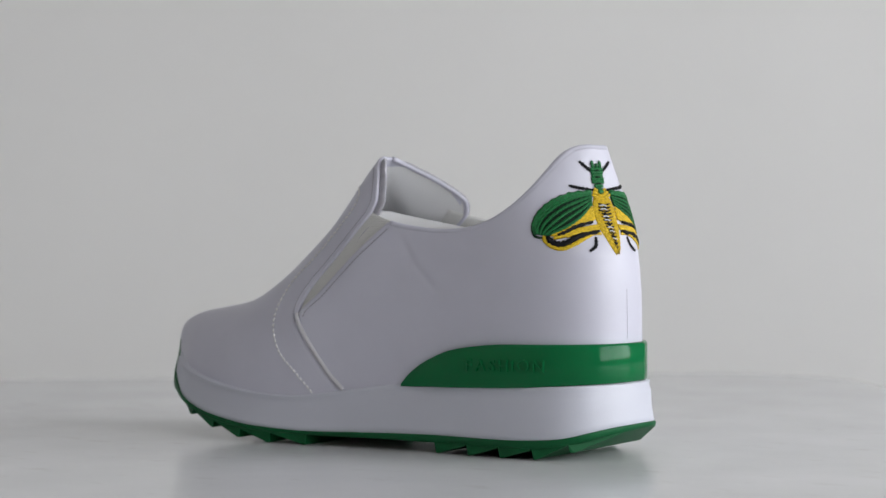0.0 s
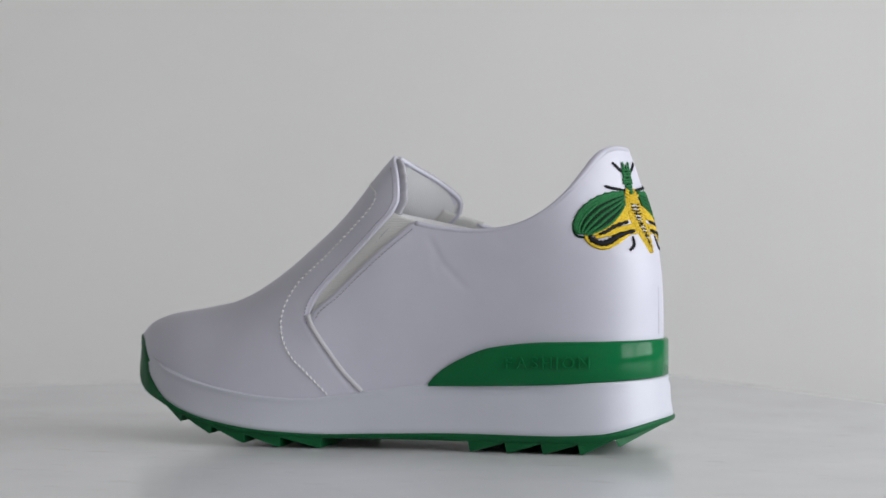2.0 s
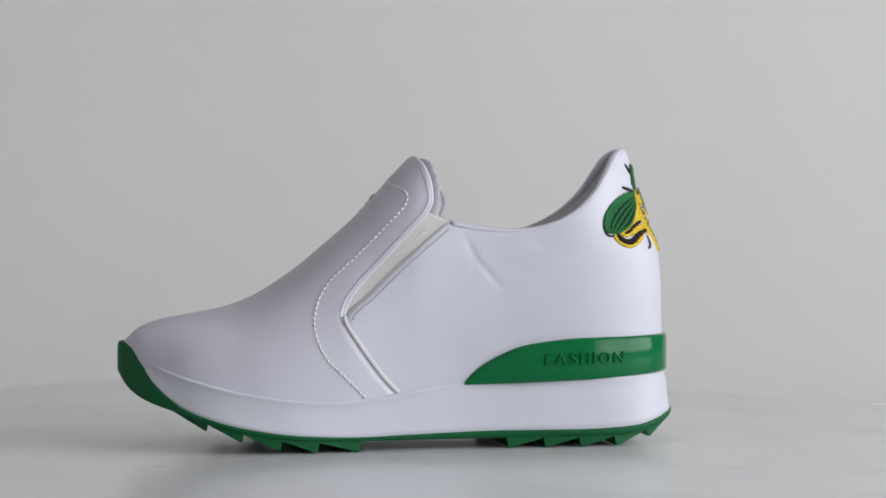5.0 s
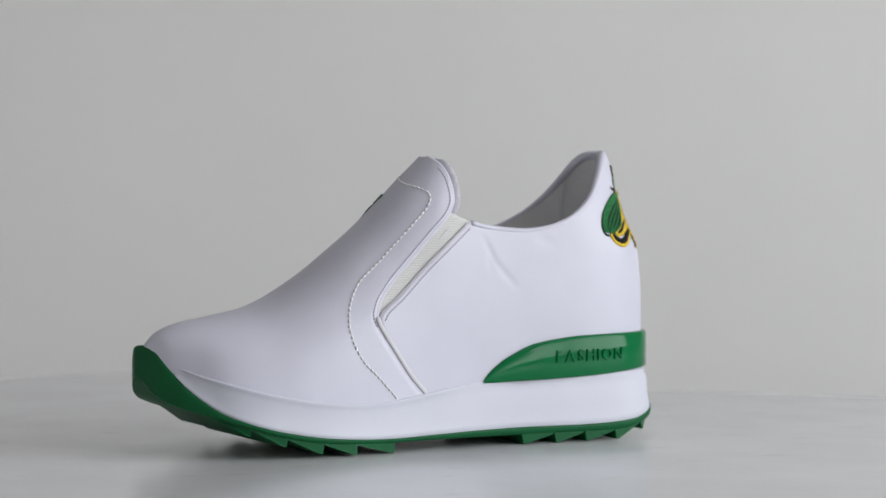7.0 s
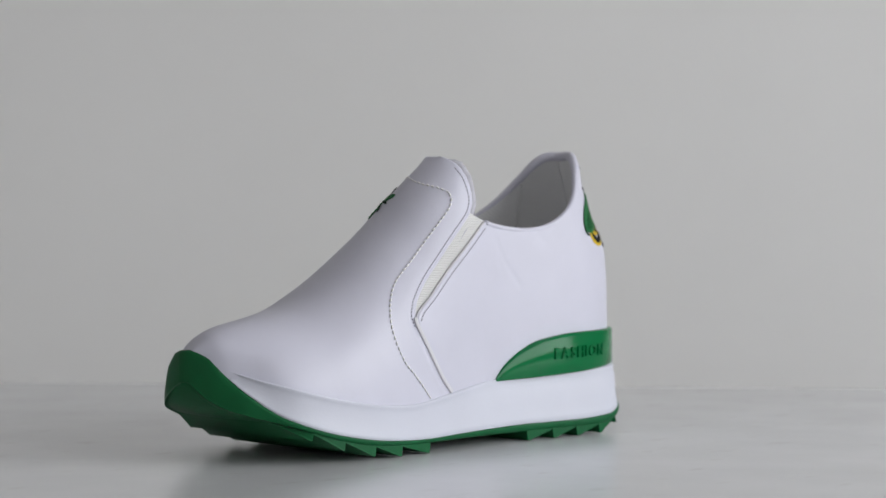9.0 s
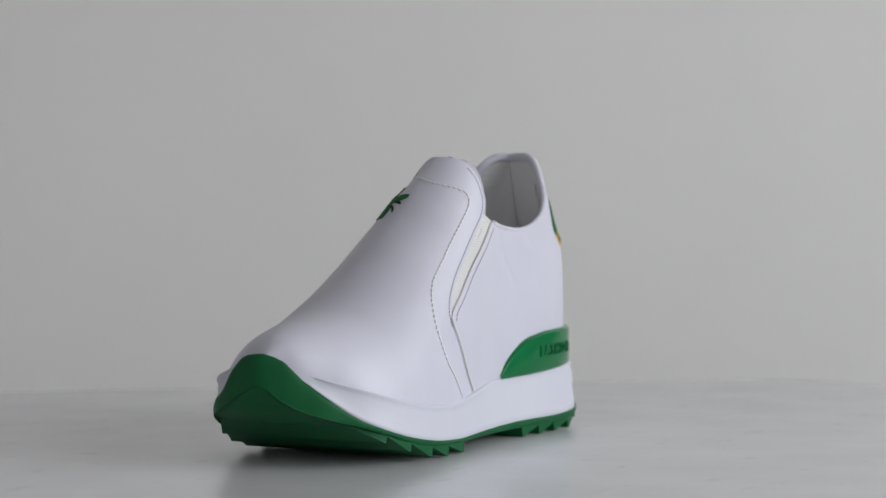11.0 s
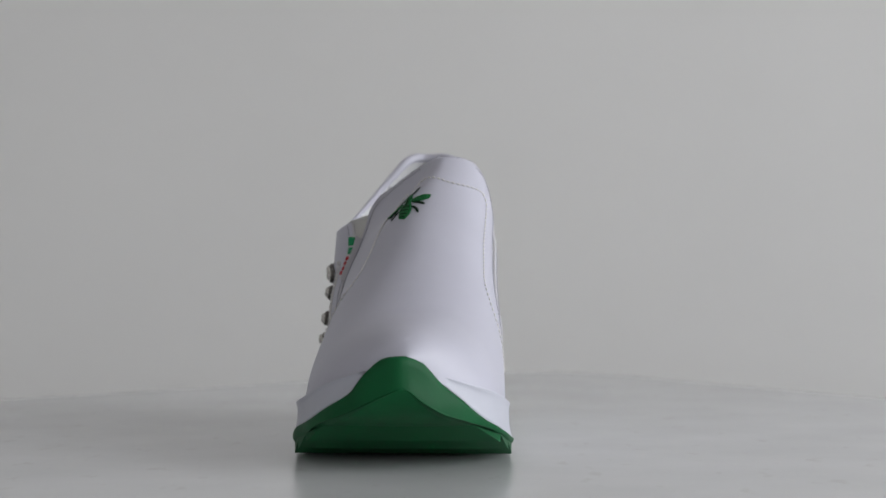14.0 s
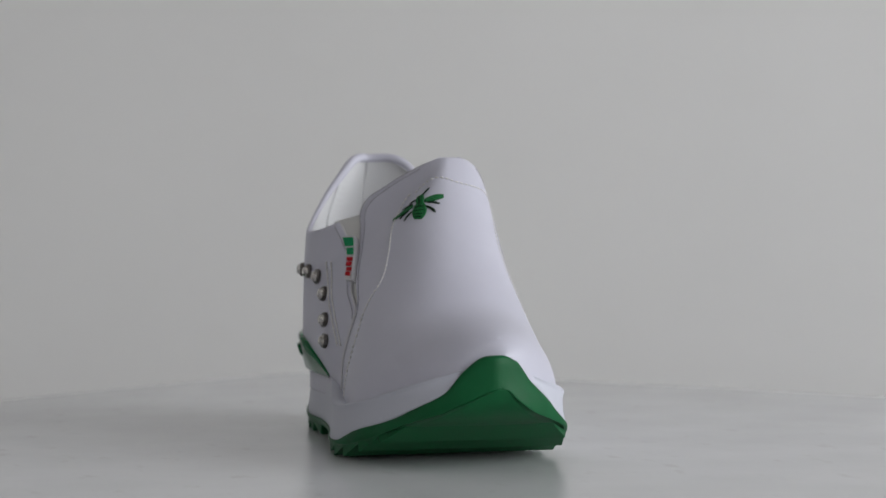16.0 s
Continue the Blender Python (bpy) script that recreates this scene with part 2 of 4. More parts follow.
rear_x = curve([(0.0, 0.117), (0.0372, 0.1168), (0.0477, 0.1166), (0.0685, 0.1163), (0.0868, 0.1147), (0.1050, 0.1108), (0.1206, 0.1056), (0.1341, 0.1008)])
top_z = curve([(0.0049, 0.1045), (0.0100, 0.1017), (0.0188, 0.0997), (0.0391, 0.0979), (0.0543, 0.0997), (0.0675, 0.1052),
               (0.0785, 0.1139), (0.0866, 0.1240), (0.0914, 0.1306), (0.0948, 0.1334), (0.0980, 0.1343), (0.1010, 0.1340), (0.1030, 0.1334), (0.12, 0.1325)])
vamp_x = curve([(0.018, -0.0060), (0.0254, -0.0134), (0.0342, -0.0215), (0.0481, -0.0316), (0.0557, -0.0367), (0.0603, -0.0382), (0.0658, -0.0367), (0.0734, -0.0316),
                (0.0861, -0.0196), (0.0987, -0.0077), (0.1076, 0.0003), (0.1126, 0.0020), (0.1202, 0.0012), (0.1270, -0.0012), (0.1308, -0.0038), (0.1318, -0.0045)])
quarter_x = curve([(0.018, -0.0060), (0.0254, -0.0134), (0.0342, -0.0215), (0.0481, -0.0316), (0.0560, -0.0362), (0.0590, -0.0367), (0.0691, -0.0265),
                   (0.0836, -0.0113), (0.1018, 0.0102), (0.14, 0.055)])
width_s = curve([(0.0, 0.0), (0.055, 0.0118), (0.09, 0.0205), (0.126, 0.0272), (0.167, 0.0350), (0.21, 0.0402), (0.253, 0.0423),
                 (0.307, 0.0408), (0.352, 0.0370), (0.405, 0.0356), (0.44, 0.0362), (0.52, 0.0362)])
lean = curve([(-0.134, -0.004), (-0.09, -0.004), (-0.05, -0.0062), (-0.03, -0.0086), (-0.015, -0.0122), (-0.003, -0.0148), (0.02, -0.010), (0.06, 0.0), (0.13, 0.0)])
round_p = curve([(-0.134, 2.6), (-0.115, 2.28), (-0.09, 2.3), (-0.05, 2.6), (-0.02, 2.95), (0.005, 3.0), (0.03, 2.9), (0.13, 3.0)])
narrow = curve([(0.0, 1.0), (0.08, 1.0), (0.10, 0.99), (0.115, 0.94), (0.13, 0.77), (0.14, 0.66)])   # the heel draws in towards its top
narrow_inner = curve([(0.0, 1.0), (0.08, 1.0), (0.10, 1.0), (0.115, 0.97), (0.13, 0.86), (0.14, 0.80)])
ZB, XM, TIP = 0.020, 0.055, 0.1315


def ease(a, b, x):
    """0 at a and below, 1 at b and above, smooth between."""
    t = min(1.0, max(0.0, (x - a) / (b - a)))
    return t * t * (3 - 2 * t)


def skew(side, z):
    """The outer side's slit and tongue edge lie a little further back."""
    return (0.012 + 0.0015 * min(1, max(0, (z - 0.1) / 0.01))) * min(1, max(0, (z - 0.03) / 0.04)) * (1 - ease(0.112, 0.1318, z)) if side > 0 else 0.0


def vamp_edge(side, z):
    """x of the vamp's free edge; on the outer side it laps over the slit."""
    return vamp_x(z) + skew(side, z) + (0.0034 * ease(0.064, 0.078, z) * (1 - ease(0.102, 0.116, z)) if side > 0 else 0.0)


def surf(side, x, z, inset=0.0):
    """y of the upper's skin at x, z."""
    w = width_s(math.sqrt(max(0.0, x + 0.134 - inset))) - inset * 0.9
    zc = crest_z(x) - inset
    v = min(1.0, max(0.0, (z - ZB) / max(1e-4, zc - ZB)))
    g = math.sqrt(max(0.0, 1 - v ** round_p(x)))
    if side > 0:
        k = ease(-0.085, -0.035, x) * (1 - ease(-0.004, 0.032, x))
        g = g * (1 - k) + k * math.sqrt(max(0.0, 1 - v ** (2.4 - 0.85 * ease(0.55, 0.9, v))))
        g *= 1 - 0.36 * ease(0.090, 0.120, z) * ease(-0.022, -0.004, x) * (1 - ease(0.012, 0.03, x))
        w += 0.0008 * (1 - ease(-0.06, -0.02, x))
        w += 0.0064 * ease(-0.035, 0.01, x) * (1 - ease(0.045, 0.085, x)) * ease(0.026, 0.045, z) * (1 - ease(0.065, 0.095, z) * (1 - ease(0.0, 0.03, x)))
    else:
        w += 0.0008 * ease(-0.09, -0.05, x) * (1 - ease(-0.02, 0.01, x))
        w -= 0.0038 * (1 - ease(-0.128, -0.104, x)) * (1 - ease(0.036, 0.054, z))
    k = min(1.0, max(0.0, x / 0.07))
    g *= 1 + ((narrow(z) if side > 0 else narrow_inner(z)) - 1) * k * k * (3 - 2 * k)
    if x > XM:
        t = min(1.0, (x - XM) / (rear_x(z) - inset - XM))
        if side < 0:
            d = ease(0.086, 0.108, z) * (1 - 0.6 * ease(0.116, 0.130, z))
            g *= max(0.0, 1 - t ** (3.1 - 0.1 * d)) ** (0.4 + 0.42 * d)
        else:
            d = ease(0.098, 0.126, z)
            g *= max(0.0, 1 - t ** (1.9 - 0.15 * d)) ** (0.55 + 0.09 * d)
    return lean(x) * v * v + side * max(0.0, w) * g


def skin(side, x, z, lift=0.0, inset=0.0):
    """A point on the skin, lifted off along the normal, and the normal."""
    p = Vector((x, surf(side, x, z, inset), z))
    e = 0.0006
    a = Vector((x + e, surf(side, x + e, z, inset), z)) - Vector((x - e, surf(side, x - e, z, inset), z))
    b = Vector((x, surf(side, x, z + e, inset), z + e)) - Vector((x, surf(side, x, z - e, inset), z - e))
    n = a.cross(b)
    n = n.normalized() if n.length > 0 else Vector((0, side, 0))
    if n.y * side < 0:
        n = -n
    return p + n * lift, n


def vamp_rows(side, inset=0.0, nx=40):
    zs = list(np.linspace(0.020, 0.046, 10)) + list(np.linspace(0.0475, 0.064, 30)) + list(np.linspace(0.0655, 0.1300, 52)) + [0.1308, 0.1314]
    rows = []
    for z in zs:
        xl = crest_x(z + inset) if z + inset > 0.0474 else -0.1322 + inset
        xr = vamp_edge(side, z)
        xr = max(xr, xl + 0.0003)
        row = []
        for i in range(nx + 1):
            c = (i / nx) ** 2
            x = xl + (xr - xl) * c
            y = surf(side, x, z, inset)
            if i == 0:
                y = lean(x) if z + inset > 0.0474 else lean(-0.134)
            low = mid_top(x) - 0.006 - inset
            if z < low:
                y = surf(side, x, low, inset) if i else lean(-0.134)
            row.append((x, y, max(z, low)))
        rows.append(row)
    return rows


def quarter_at(side, c, z, inset=0.0):
    xq = quarter_x(min(z, 0.1018)) + skew(side, z)
    return xq + (rear_x(z) - inset - xq) * math.sin(c * math.pi / 2)


def quarter_top(side, c, inset=0.0):
    lo, hi = 0.03, 0.14
    for _ in range(24):
        m = (lo + hi) / 2
        xm = quarter_at(side, c, m, inset)
        if m < top_z(xm - skew(side, 0.1) * (1 - c)) - (0.0020 * ease(0.01, 0.03, xm) * (1 - ease(0.05, 0.08, xm)) if side > 0 else 0.0):
            lo = m
        else:
            hi = m
    return lo


def crease(side, x, z):
    """Soft folds in the leather below the ankle on the inner side."""
    if side > 0:
        return 0.0
    d = 0.0
    for x0, z0, x1, z1, depth, wide in ((0.0170, 0.0950, 0.0245, 0.0815, 0.00050, 0.0010), (0.0240, 0.0830, 0.0345, 0.0715, 0.00045, 0.0010), (0.0195, 0.0870, 0.0215, 0.0790, 0.0003, 0.0012),
                                        (0.0450, 0.0960, 0.0560, 0.0900, 0.0002, 0.0026)):
        dx, dz = x1 - x0, z1 - z0
        u = min(1.0, max(0.0, ((x - x0) * dx + (z - z0) * dz) / (dx * dx + dz * dz)))
        q = math.hypot(x - x0 - u * dx, z - z0 - u * dz) / wide
        d += depth * math.exp(-q * q) * math.sin(math.pi * (0.1 + 0.8 * u))
    return d


def quarter_point(side, c, v, inset=0.0, top=None):
    top = quarter_top(side, c, inset) if top is None else top
    z = 0.020 + (top - 0.020) * v
    x = quarter_at(side, c, z, inset)
    y = surf(side, x, z, inset) - side * crease(side, x, z) if c < 1 else 0.0
    return (x, y, z)


def quarter_rows(side, inset=0.0, nx=150, nz=96):
    tops = [quarter_top(side, i / nx, inset) for i in range(nx + 1)]
    return [[quarter_point(side, i / nx, j / nz, inset, tops[i]) for i in range(nx + 1)] for j in range(nz + 1)]


def shell(ob, thick):
    md = ob.modifiers.new("thickness", "SOLIDIFY")
    md.thickness, md.offset = thick, -1.0
    return ob


# plan of the sole: (x, half width) from toe to heel, inner side and outer side
SOLE_X = [-0.1355, -0.1322, -0.1267, -0.12, -0.1075, -0.095, -0.08, -0.06, -0.035, 0.0, 0.03, 0.06, 0.09, 0.105, 0.114, 0.1192, 0.1207]
SOLE_IN = [0.0, 0.0086, 0.0174, 0.0262, 0.0372, 0.0425, 0.0449, 0.0457, 0.0430, 0.0390, 0.0382, 0.0392, 0.0385, 0.0335, 0.0240, 0.0120, 0.0]
SOLE_OUT = [0.0, 0.0140, 0.0235, 0.0300, 0.0370, 0.0415, 0.0463, 0.0490, 0.0472, 0.0400, 0.0368, 0.0365, 0.0318, 0.0262, 0.0190, 0.0098, 0.0]
def sole_plan():
    """Both sides of the outline, from one closed smooth line round toe and heel."""
    ring = [(x, -w) for x, w in zip(SOLE_X, SOLE_IN)][::-1] + list(zip(SOLE_X, SOLE_OUT))[1:-1]
    n, fine = len(ring), []
    for i in range(n):
        p0, p1, p2, p3 = (ring[(i + k) % n] for k in (-1, 0, 1, 2))
        for j in range(6):
            t = j / 6
            fine.append(tuple(0.5 * (2 * b + (c - a) * t + (2 * a - 5 * b + 4 * c - e) * t * t + (3 * b - a - 3 * c + e) * t ** 3)
                              for a, b, c, e in zip(p0, p1, p2, p3)))
    half = len(fine) // 2
    return {-1: [(x, abs(y)) for x, y in fine[half::-1]], 1: [(x, abs(y)) for x, y in fine[half:] + fine[:1]]}


SOLE = sole_plan()
sole_w = {s: curve([(max(x, SOLE[s][0][0]) + i * 1e-6, w) for i, (x, w) in enumerate(SOLE[s])]) for s in (-1, 1)}
mid_top = curve([(-0.136, 0.0450), (-0.1274, 0.0400), (-0.1075, 0.0329), (-0.0821, 0.0266), (-0.0567, 0.0229), (-0.0415, 0.0222), (-0.0212, 0.0243),
                 (-0.0010, 0.0274), (0.0166, 0.0295), (0.0694, 0.0307), (0.1157, 0.0324), (0.13, 0.033)])
REST = [(-0.0567, 0.0078), (-0.0314, 0.0066), (-0.0061, 0.0072), (0.0393, 0.0082), (0.0695, 0.0081), (0.0945, 0.0092), (0.1183, 0.0148), (0.125, 0.016)]
green_top = {-1: curve([(-0.1355, 0.0484), (-0.1343, 0.0479), (-0.1322, 0.0463), (-0.1300, 0.0427), (-0.1267, 0.0370), (-0.122, 0.0312), (-0.1075, 0.0194), (-0.0821, 0.0114)] + REST),
             1: curve([(-0.1355, 0.0484), (-0.1343, 0.0478), (-0.1322, 0.0430), (-0.128, 0.0328), (-0.12, 0.0268), (-0.1075, 0.0210), (-0.0821, 0.0146)] + REST)}
under = curve([(-0.136, 0.0362), (-0.1345, 0.0328), (-0.1315, 0.0283), (-0.1265, 0.0240), (-0.1203, 0.0212), (-0.1127, 0.0186), (-0.0987, 0.0136), (-0.0834, 0.0092), (-0.0669, 0.0063), (-0.0504, 0.0052), (-0.0314, 0.0046),
               (0.0368, 0.0046), (0.0858, 0.0046), (0.1020, 0.0070), (0.1207, 0.0125)])


def sole_loop(off):
    """The sole's outline pushed out by off: x, y, station, side."""
    out = []
    for side in (-1, 1):
        plan = SOLE[side]
        pts = []
        for i, (x, w) in enumerate(plan):
            a, b = plan[max(0, i - 1)], plan[min(len(plan) - 1, i + 1)]
            t = Vector((b[0] - a[0], b[1] - a[1]))
            if i == 0:
                n = Vector((-1, 0))
            elif i == len(plan) - 1:
                n = Vector((1, 0))
            else:
                t.normalize()
                n = Vector((-t.y, t.x))
            pts.append((x + n.x * off, side * max(0.0, w + n.y * off) - 0.0025 * max(0, 1 - (x + 0.1355) / 0.02), x, side))
        out.append(pts)
    return out[0] + out[1][-2:0:-1]


def ring_mesh(levels):
    """levels: closed rings of points, joined one to the next."""
    bm = bmesh.new()
    rings = [[bm.verts.new(p) for p in ring] for ring in levels]
    n = len(rings[0])
    for a, b in zip(rings, rings[1:]):
        for i in range(n):
            bm.faces.new((a[i], a[(i + 1) % n], b[(i + 1) % n], b[i]))
    return bm, rings


def strip_fill(bm, ring, flip=False):
    """Close a ring that was laid out side by side, with strips across."""
    n = len(ring)
    for i in range(n // 2):
        q = [ring[i], ring[i + 1], ring[(n - i - 1) % n], ring[(n - i) % n]]
        q = list(dict.fromkeys(q))
        if len(q) > 2:
            bm.faces.new(q[::-1] if flip else q)


def toe_draw(side, y, z):
    """How far the inner flank of the toe is drawn in, in steps of 4 mm."""
    return 0.50 * ease(0.026, 0.040, z) * ease(-0.003, 0.008, abs(y)) * (1 - ease(0.022, 0.034, abs(y))) if side < 0 else 0.0


def domed_fill(bm, ring, cuts=10):
    """Close a ring with strips across that bow out a little under the toe."""
    n = len(ring)
    before = None
    for i in range(n // 2 + 1):
        a, b = ring[i], ring[(n - i) % n]
        if a is b:
            row = [a] * (cuts + 1)
        else:
            bow = 0.0005 * (1 - ease(-0.122, -0.095, a.co.x)) * min(1.0, (a.co - b.co).length / 0.03)
            row = [a]
            for k in range(1, cuts):
                u = k / cuts
                p = a.co.lerp(b.co, u)
                d = bow * (1 - (2 * u - 1) ** 2)
                row.append(bm.verts.new((p.x - 0.6 * d, p.y, p.z - 0.8 * d)))
            row.append(b)
        if before:
            for k in range(cuts):
                q = list(dict.fromkeys((before[k], before[k + 1], row[k + 1], row[k])))
                if len(q) > 2:
                    bm.faces.new(q[::-1])
        before = row


def midsole(shoe):
    levels = []
    for k, (f, off) in enumerate(((-0.06, -0.0012), (0.0, 0.0), (0.12, -0.0004), (0.4, -0.0012), (0.75, -0.0014), (0.9, -0.0012), (0.965, -0.0007), (1.0, -0.0011), (1.0, -0.0075))):
        ring = []
        for (x, y, xs, side), (xi, yi, _, _) in zip(sole_loop(off), sole_loop(off - 0.004)):
            lo, hi = min(green_top[side](xs), mid_top(xs) - 0.003), mid_top(xs)
            z = lo + (hi - lo) * f
            k = toe_draw(side, y, z) + (0.3 * ease(-0.005, 0.014, xs) if f > 0.85 else 0.0) + (0.35 if green_top[side](xs) > mid_top(xs) - 0.003 else 0.0)
            ring.append((x + (xi - x) * k, y + (yi - y) * k, z))
        levels.append(ring)
    bm, rings = ring_mesh(levels)
    strip_fill(bm, rings[0], True)
    return part("midsole", outward(bm, (0, 0, 0.02)), RUBBER_WHITE, shoe, "smooth white rubber wedge midsole")


def outsole(shoe):
    levels = []
    for f, off, roll in ((0.0, -0.0012, -0.0018), (0.06, -0.0004, -0.0011), (0.16, 0.0002, -0.0005), (0.45, 0.0006, -0.0001),
                         (0.70, 0.0007, 0.0), (0.90, 0.0007, 0.0002), (0.97, 0.0004, 0.0005), (1.0, -0.0002, 0.0010), (1.0, -0.004, 0.003)):
        ring = []
        for (x, y, xs, side), (xi, yi, _, _) in zip(sole_loop(off), sole_loop(off - 0.004)):
            lo, hi = under(xs), green_top[side](xs)
            z = lo + (hi - lo) * f
            k = roll / 0.004 * (1 - ease(-0.125, -0.085, xs))          # rounded off at the toe only
            k += toe_draw(side, y, z)
            ring.append((x + (xi - x) * k, y + (yi - y) * k, z))
        levels.append(ring)
    bm, rings = ring_mesh(levels)
    domed_fill(bm, rings[0])
    ob = part("outsole", outward(bm, (0, 0, 0.03)), GREEN, shoe, "green rubber outsole rising over the toe")
    front = [(-0.1127, 0.0172, 0.0192), (-0.0987, 0.0106, 0.0128), (-0.0834, 0.0056, 0.0085), (-0.0669, 0.0019, 0.0056), (-0.0504, 0.0005, 0.0045), (-0.0314, 0.0003, 0.0045)]
    for (xa, _, _), (xb, zb, zr) in zip(front, front[1:]):
        lug(ob, [(xa + 0.0004, under(xa) + 0.001), (xa + 0.0004, under(xa) - 0.0004), (xb - 0.001, zb), (xb, zb), (xb + 0.0006, under(xb) + 0.001)])
    heel = [(0.0368, 0.0004), (0.0536, 0.0003), (0.0700, 0.0003), (0.0865, 0.0004), (0.1025, 0.0040), (0.1195, 0.0125)]
    for (xa, za), (xb, zb) in zip(heel, heel[1:]):
        lug(ob, [(xa - 0.0012, under(xa) + 0.001), (xa, za), (xa + 0.0012, za), (xb - 0.0016, under(xb) - 0.0003), (xb - 0.0016, under(xb) + 0.001)])


def lug(parent, prof):
    bm = bmesh.new()
    sides = []
    for s in (-1, 1):
        sides.append([bm.verts.new((x, s * max(0.003, sole_w[s](min(x, 0.1185)) - 0.0002 - 0.0025 * (1 - ease(-0.116, -0.098, x))), z)) for x, z in prof])
    n = len(prof)
    for i in range(n):
        bm.faces.new((sides[0][i], sides[0][(i + 1) % n], sides[1][(i + 1) % n], sides[1][i]))
    bm.faces.new(sides[0][::-1])
    bm.faces.new(sides[1])
    bmesh.ops.recalc_face_normals(bm, faces=bm.faces[:])
    part("tread_lug", bm, GREEN, parent, smooth=False)


band_top = curve([(0.0168, 0.0296), (0.0190, 0.0322), (0.0229, 0.0357), (0.0317, 0.0410), (0.0443, 0.0459), (0.0569, 0.0479), (0.0694, 0.0490), (0.0945, 0.0495), (0.1158, 0.0498), (0.13, 0.0499)])
band_bot = curve([(0.0168, 0.0286), (0.0695, 0.0303), (0.1159, 0.0330), (0.13, 0.0334)])


def band_point(side, x, z, lift):
    """The heel band stands upright round the heel."""
    w = (0.0372 if side < 0 else 0.0350) + lift
    xr = 0.1165 + lift
    t = max(0.0, (x - XM) / (xr - XM))
    p = 2.9 if side < 0 else 2.2
    g = max(0.0, 1 - min(1, t) ** p) ** (1 / (p - 0.4)) if x > XM else 1.0
    base = surf(side, min(x, XM), z)
    k = min(1.0, max(0.0, (x - 0.0168) / 0.03))
    y = (side * (abs(base) + lift) * (1 - k) + side * w * k) * g
    if x < rear_x(z):
        y = side * max(abs(y), abs(surf(side, x, z)) + lift * g)
    return Vector((x, y, z))


def heel_band(shoe):
    bm = bmesh.new()
    secs = []
    n = 56
    us = [(-1, i / n) for i in range(n + 1)] + [(1, 1 - i / n) for i in range(1, n + 1)]
    for side, u in us:
        x = 0.0170 + (0.1165 - 0.0170) * math.sin(u * math.pi / 2)
        lo, hi = band_bot(x), band_top(x)
        h = hi - lo
        th = 0.0022 * min(1, 0.35 + u * 4)
        ring = []
        for f, l in ((0.0, -0.002), (0.0, th * 0.75), (0.04, th), (0.5, th * 1.02), (0.94, th), (1.0, th * 0.7), (1.0, -0.002)):
            xx = 0.0170 + (0.1165 + l - 0.0170) * math.sin(u * math.pi / 2)
            p = band_point(side, xx, lo + h * f, l)
            if u >= 1:
                p.y = 0
            ring.append(p)
        secs.append(ring)
    grid(bm, secs)
    ob = part("heel_band", outward(bm, (0.06, 0, 0.04)), GREEN_GLOSS, shoe, "glossy green plastic heel band")
    # raised lettering on both sides
    for side in (-1, 1):
        lettering(ob, "FASHION", side)
    return ob


def lettering(parent, word, side):
    x0, x1, height = 0.0532, 0.0905, 0.0053
    made = []
    for ch in word:
        cu = bpy.data.curves.new("letter", "FONT")
        cu.body, cu.size, cu.extrude, cu.resolution_u, cu.offset = ch, 0.0074, 0.00040, 3, -0.00012
        cu.bevel_depth, cu.bevel_resolution = 0.00026, 1
        tmp = bpy.data.objects.new("letter", cu)
        scene.collection.objects.link(tmp)
        made.append(tmp)
    bpy.context.view_layer.update()
    dg = bpy.context.evaluated_depsgraph_get()
    meshes = [bpy.data.meshes.new_from_object(o.evaluated_get(dg)) for o in made]
    spans = [(min(v.co.x for v in m.vertices), max(v.co.x for v in m.vertices)) for m in meshes]
    total = sum(b - a for a, b in spans)
    gap = (x1 - x0 - total) / (len(word) - 1)
    pen = 0.0
    for o, m, (a, b) in zip(made, meshes, spans):
        for v in m.vertices:
            along = pen + v.co.x - a
            x = x0 + along if side < 0 else x1 - along
            z = 0.0373 + v.co.y + (x - x0) * 0.014
            v.co = band_point(side, x, z, 0.0022 + 0.00024 + v.co.z)
        pen += b - a + gap
        for f in m.polygons:
            f.use_smooth = False
        m.materials.clear()
        m.materials.append(GREEN_GLOSS)
        ob = new("letter", m)
        ob.parent = parent
        ob["label"] = "raised green capital letter"
        cu = o.data
        bpy.data.objects.remove(o)
        bpy.data.curves.remove(cu)


def line_on(side, pts, n=60, lift=0.0, shift=True):
    """A smooth line through (x, z) pairs, laid on the skin."""
    out = []
    for x, z in spline(pts, n):
        if shift:
            x += skew(side, z)
        p, nn = skin(side, x, z, lift)
        out.append((p, nn))
    return out


def stitches(bm, line, step=0.0020, share=0.62, r=0.00036):
    """Short slanting threads that sink into the skin at both ends."""
    pts = [p for p, _ in line]
    ev = even(pts, step / 8)
    long = round(8 * share)
    near = 0
    for i in range(0, len(ev) - long, 8):
        a, b, c = ev[i], ev[i + long // 2], ev[i + long]
        near = min(range(max(0, near - 2), len(pts)), key=lambda k: (pts[k] - b).length_squared)
        up = line[near][1]
        across = (c - a).cross(up).normalized() * r * random.uniform(0.3, 0.6)
        tube(bm, [a - up * r * 0.7 - across, a + up * r * 0.5 - across * 0.7, b + up * r * 0.95, c + up * r * 0.5 + across * 0.7, c - up * r * 0.7 + across],
             [r * 0.7, r * 0.95, r, r * 0.95, r * 0.7], 5, 0.85, [up] * 5)


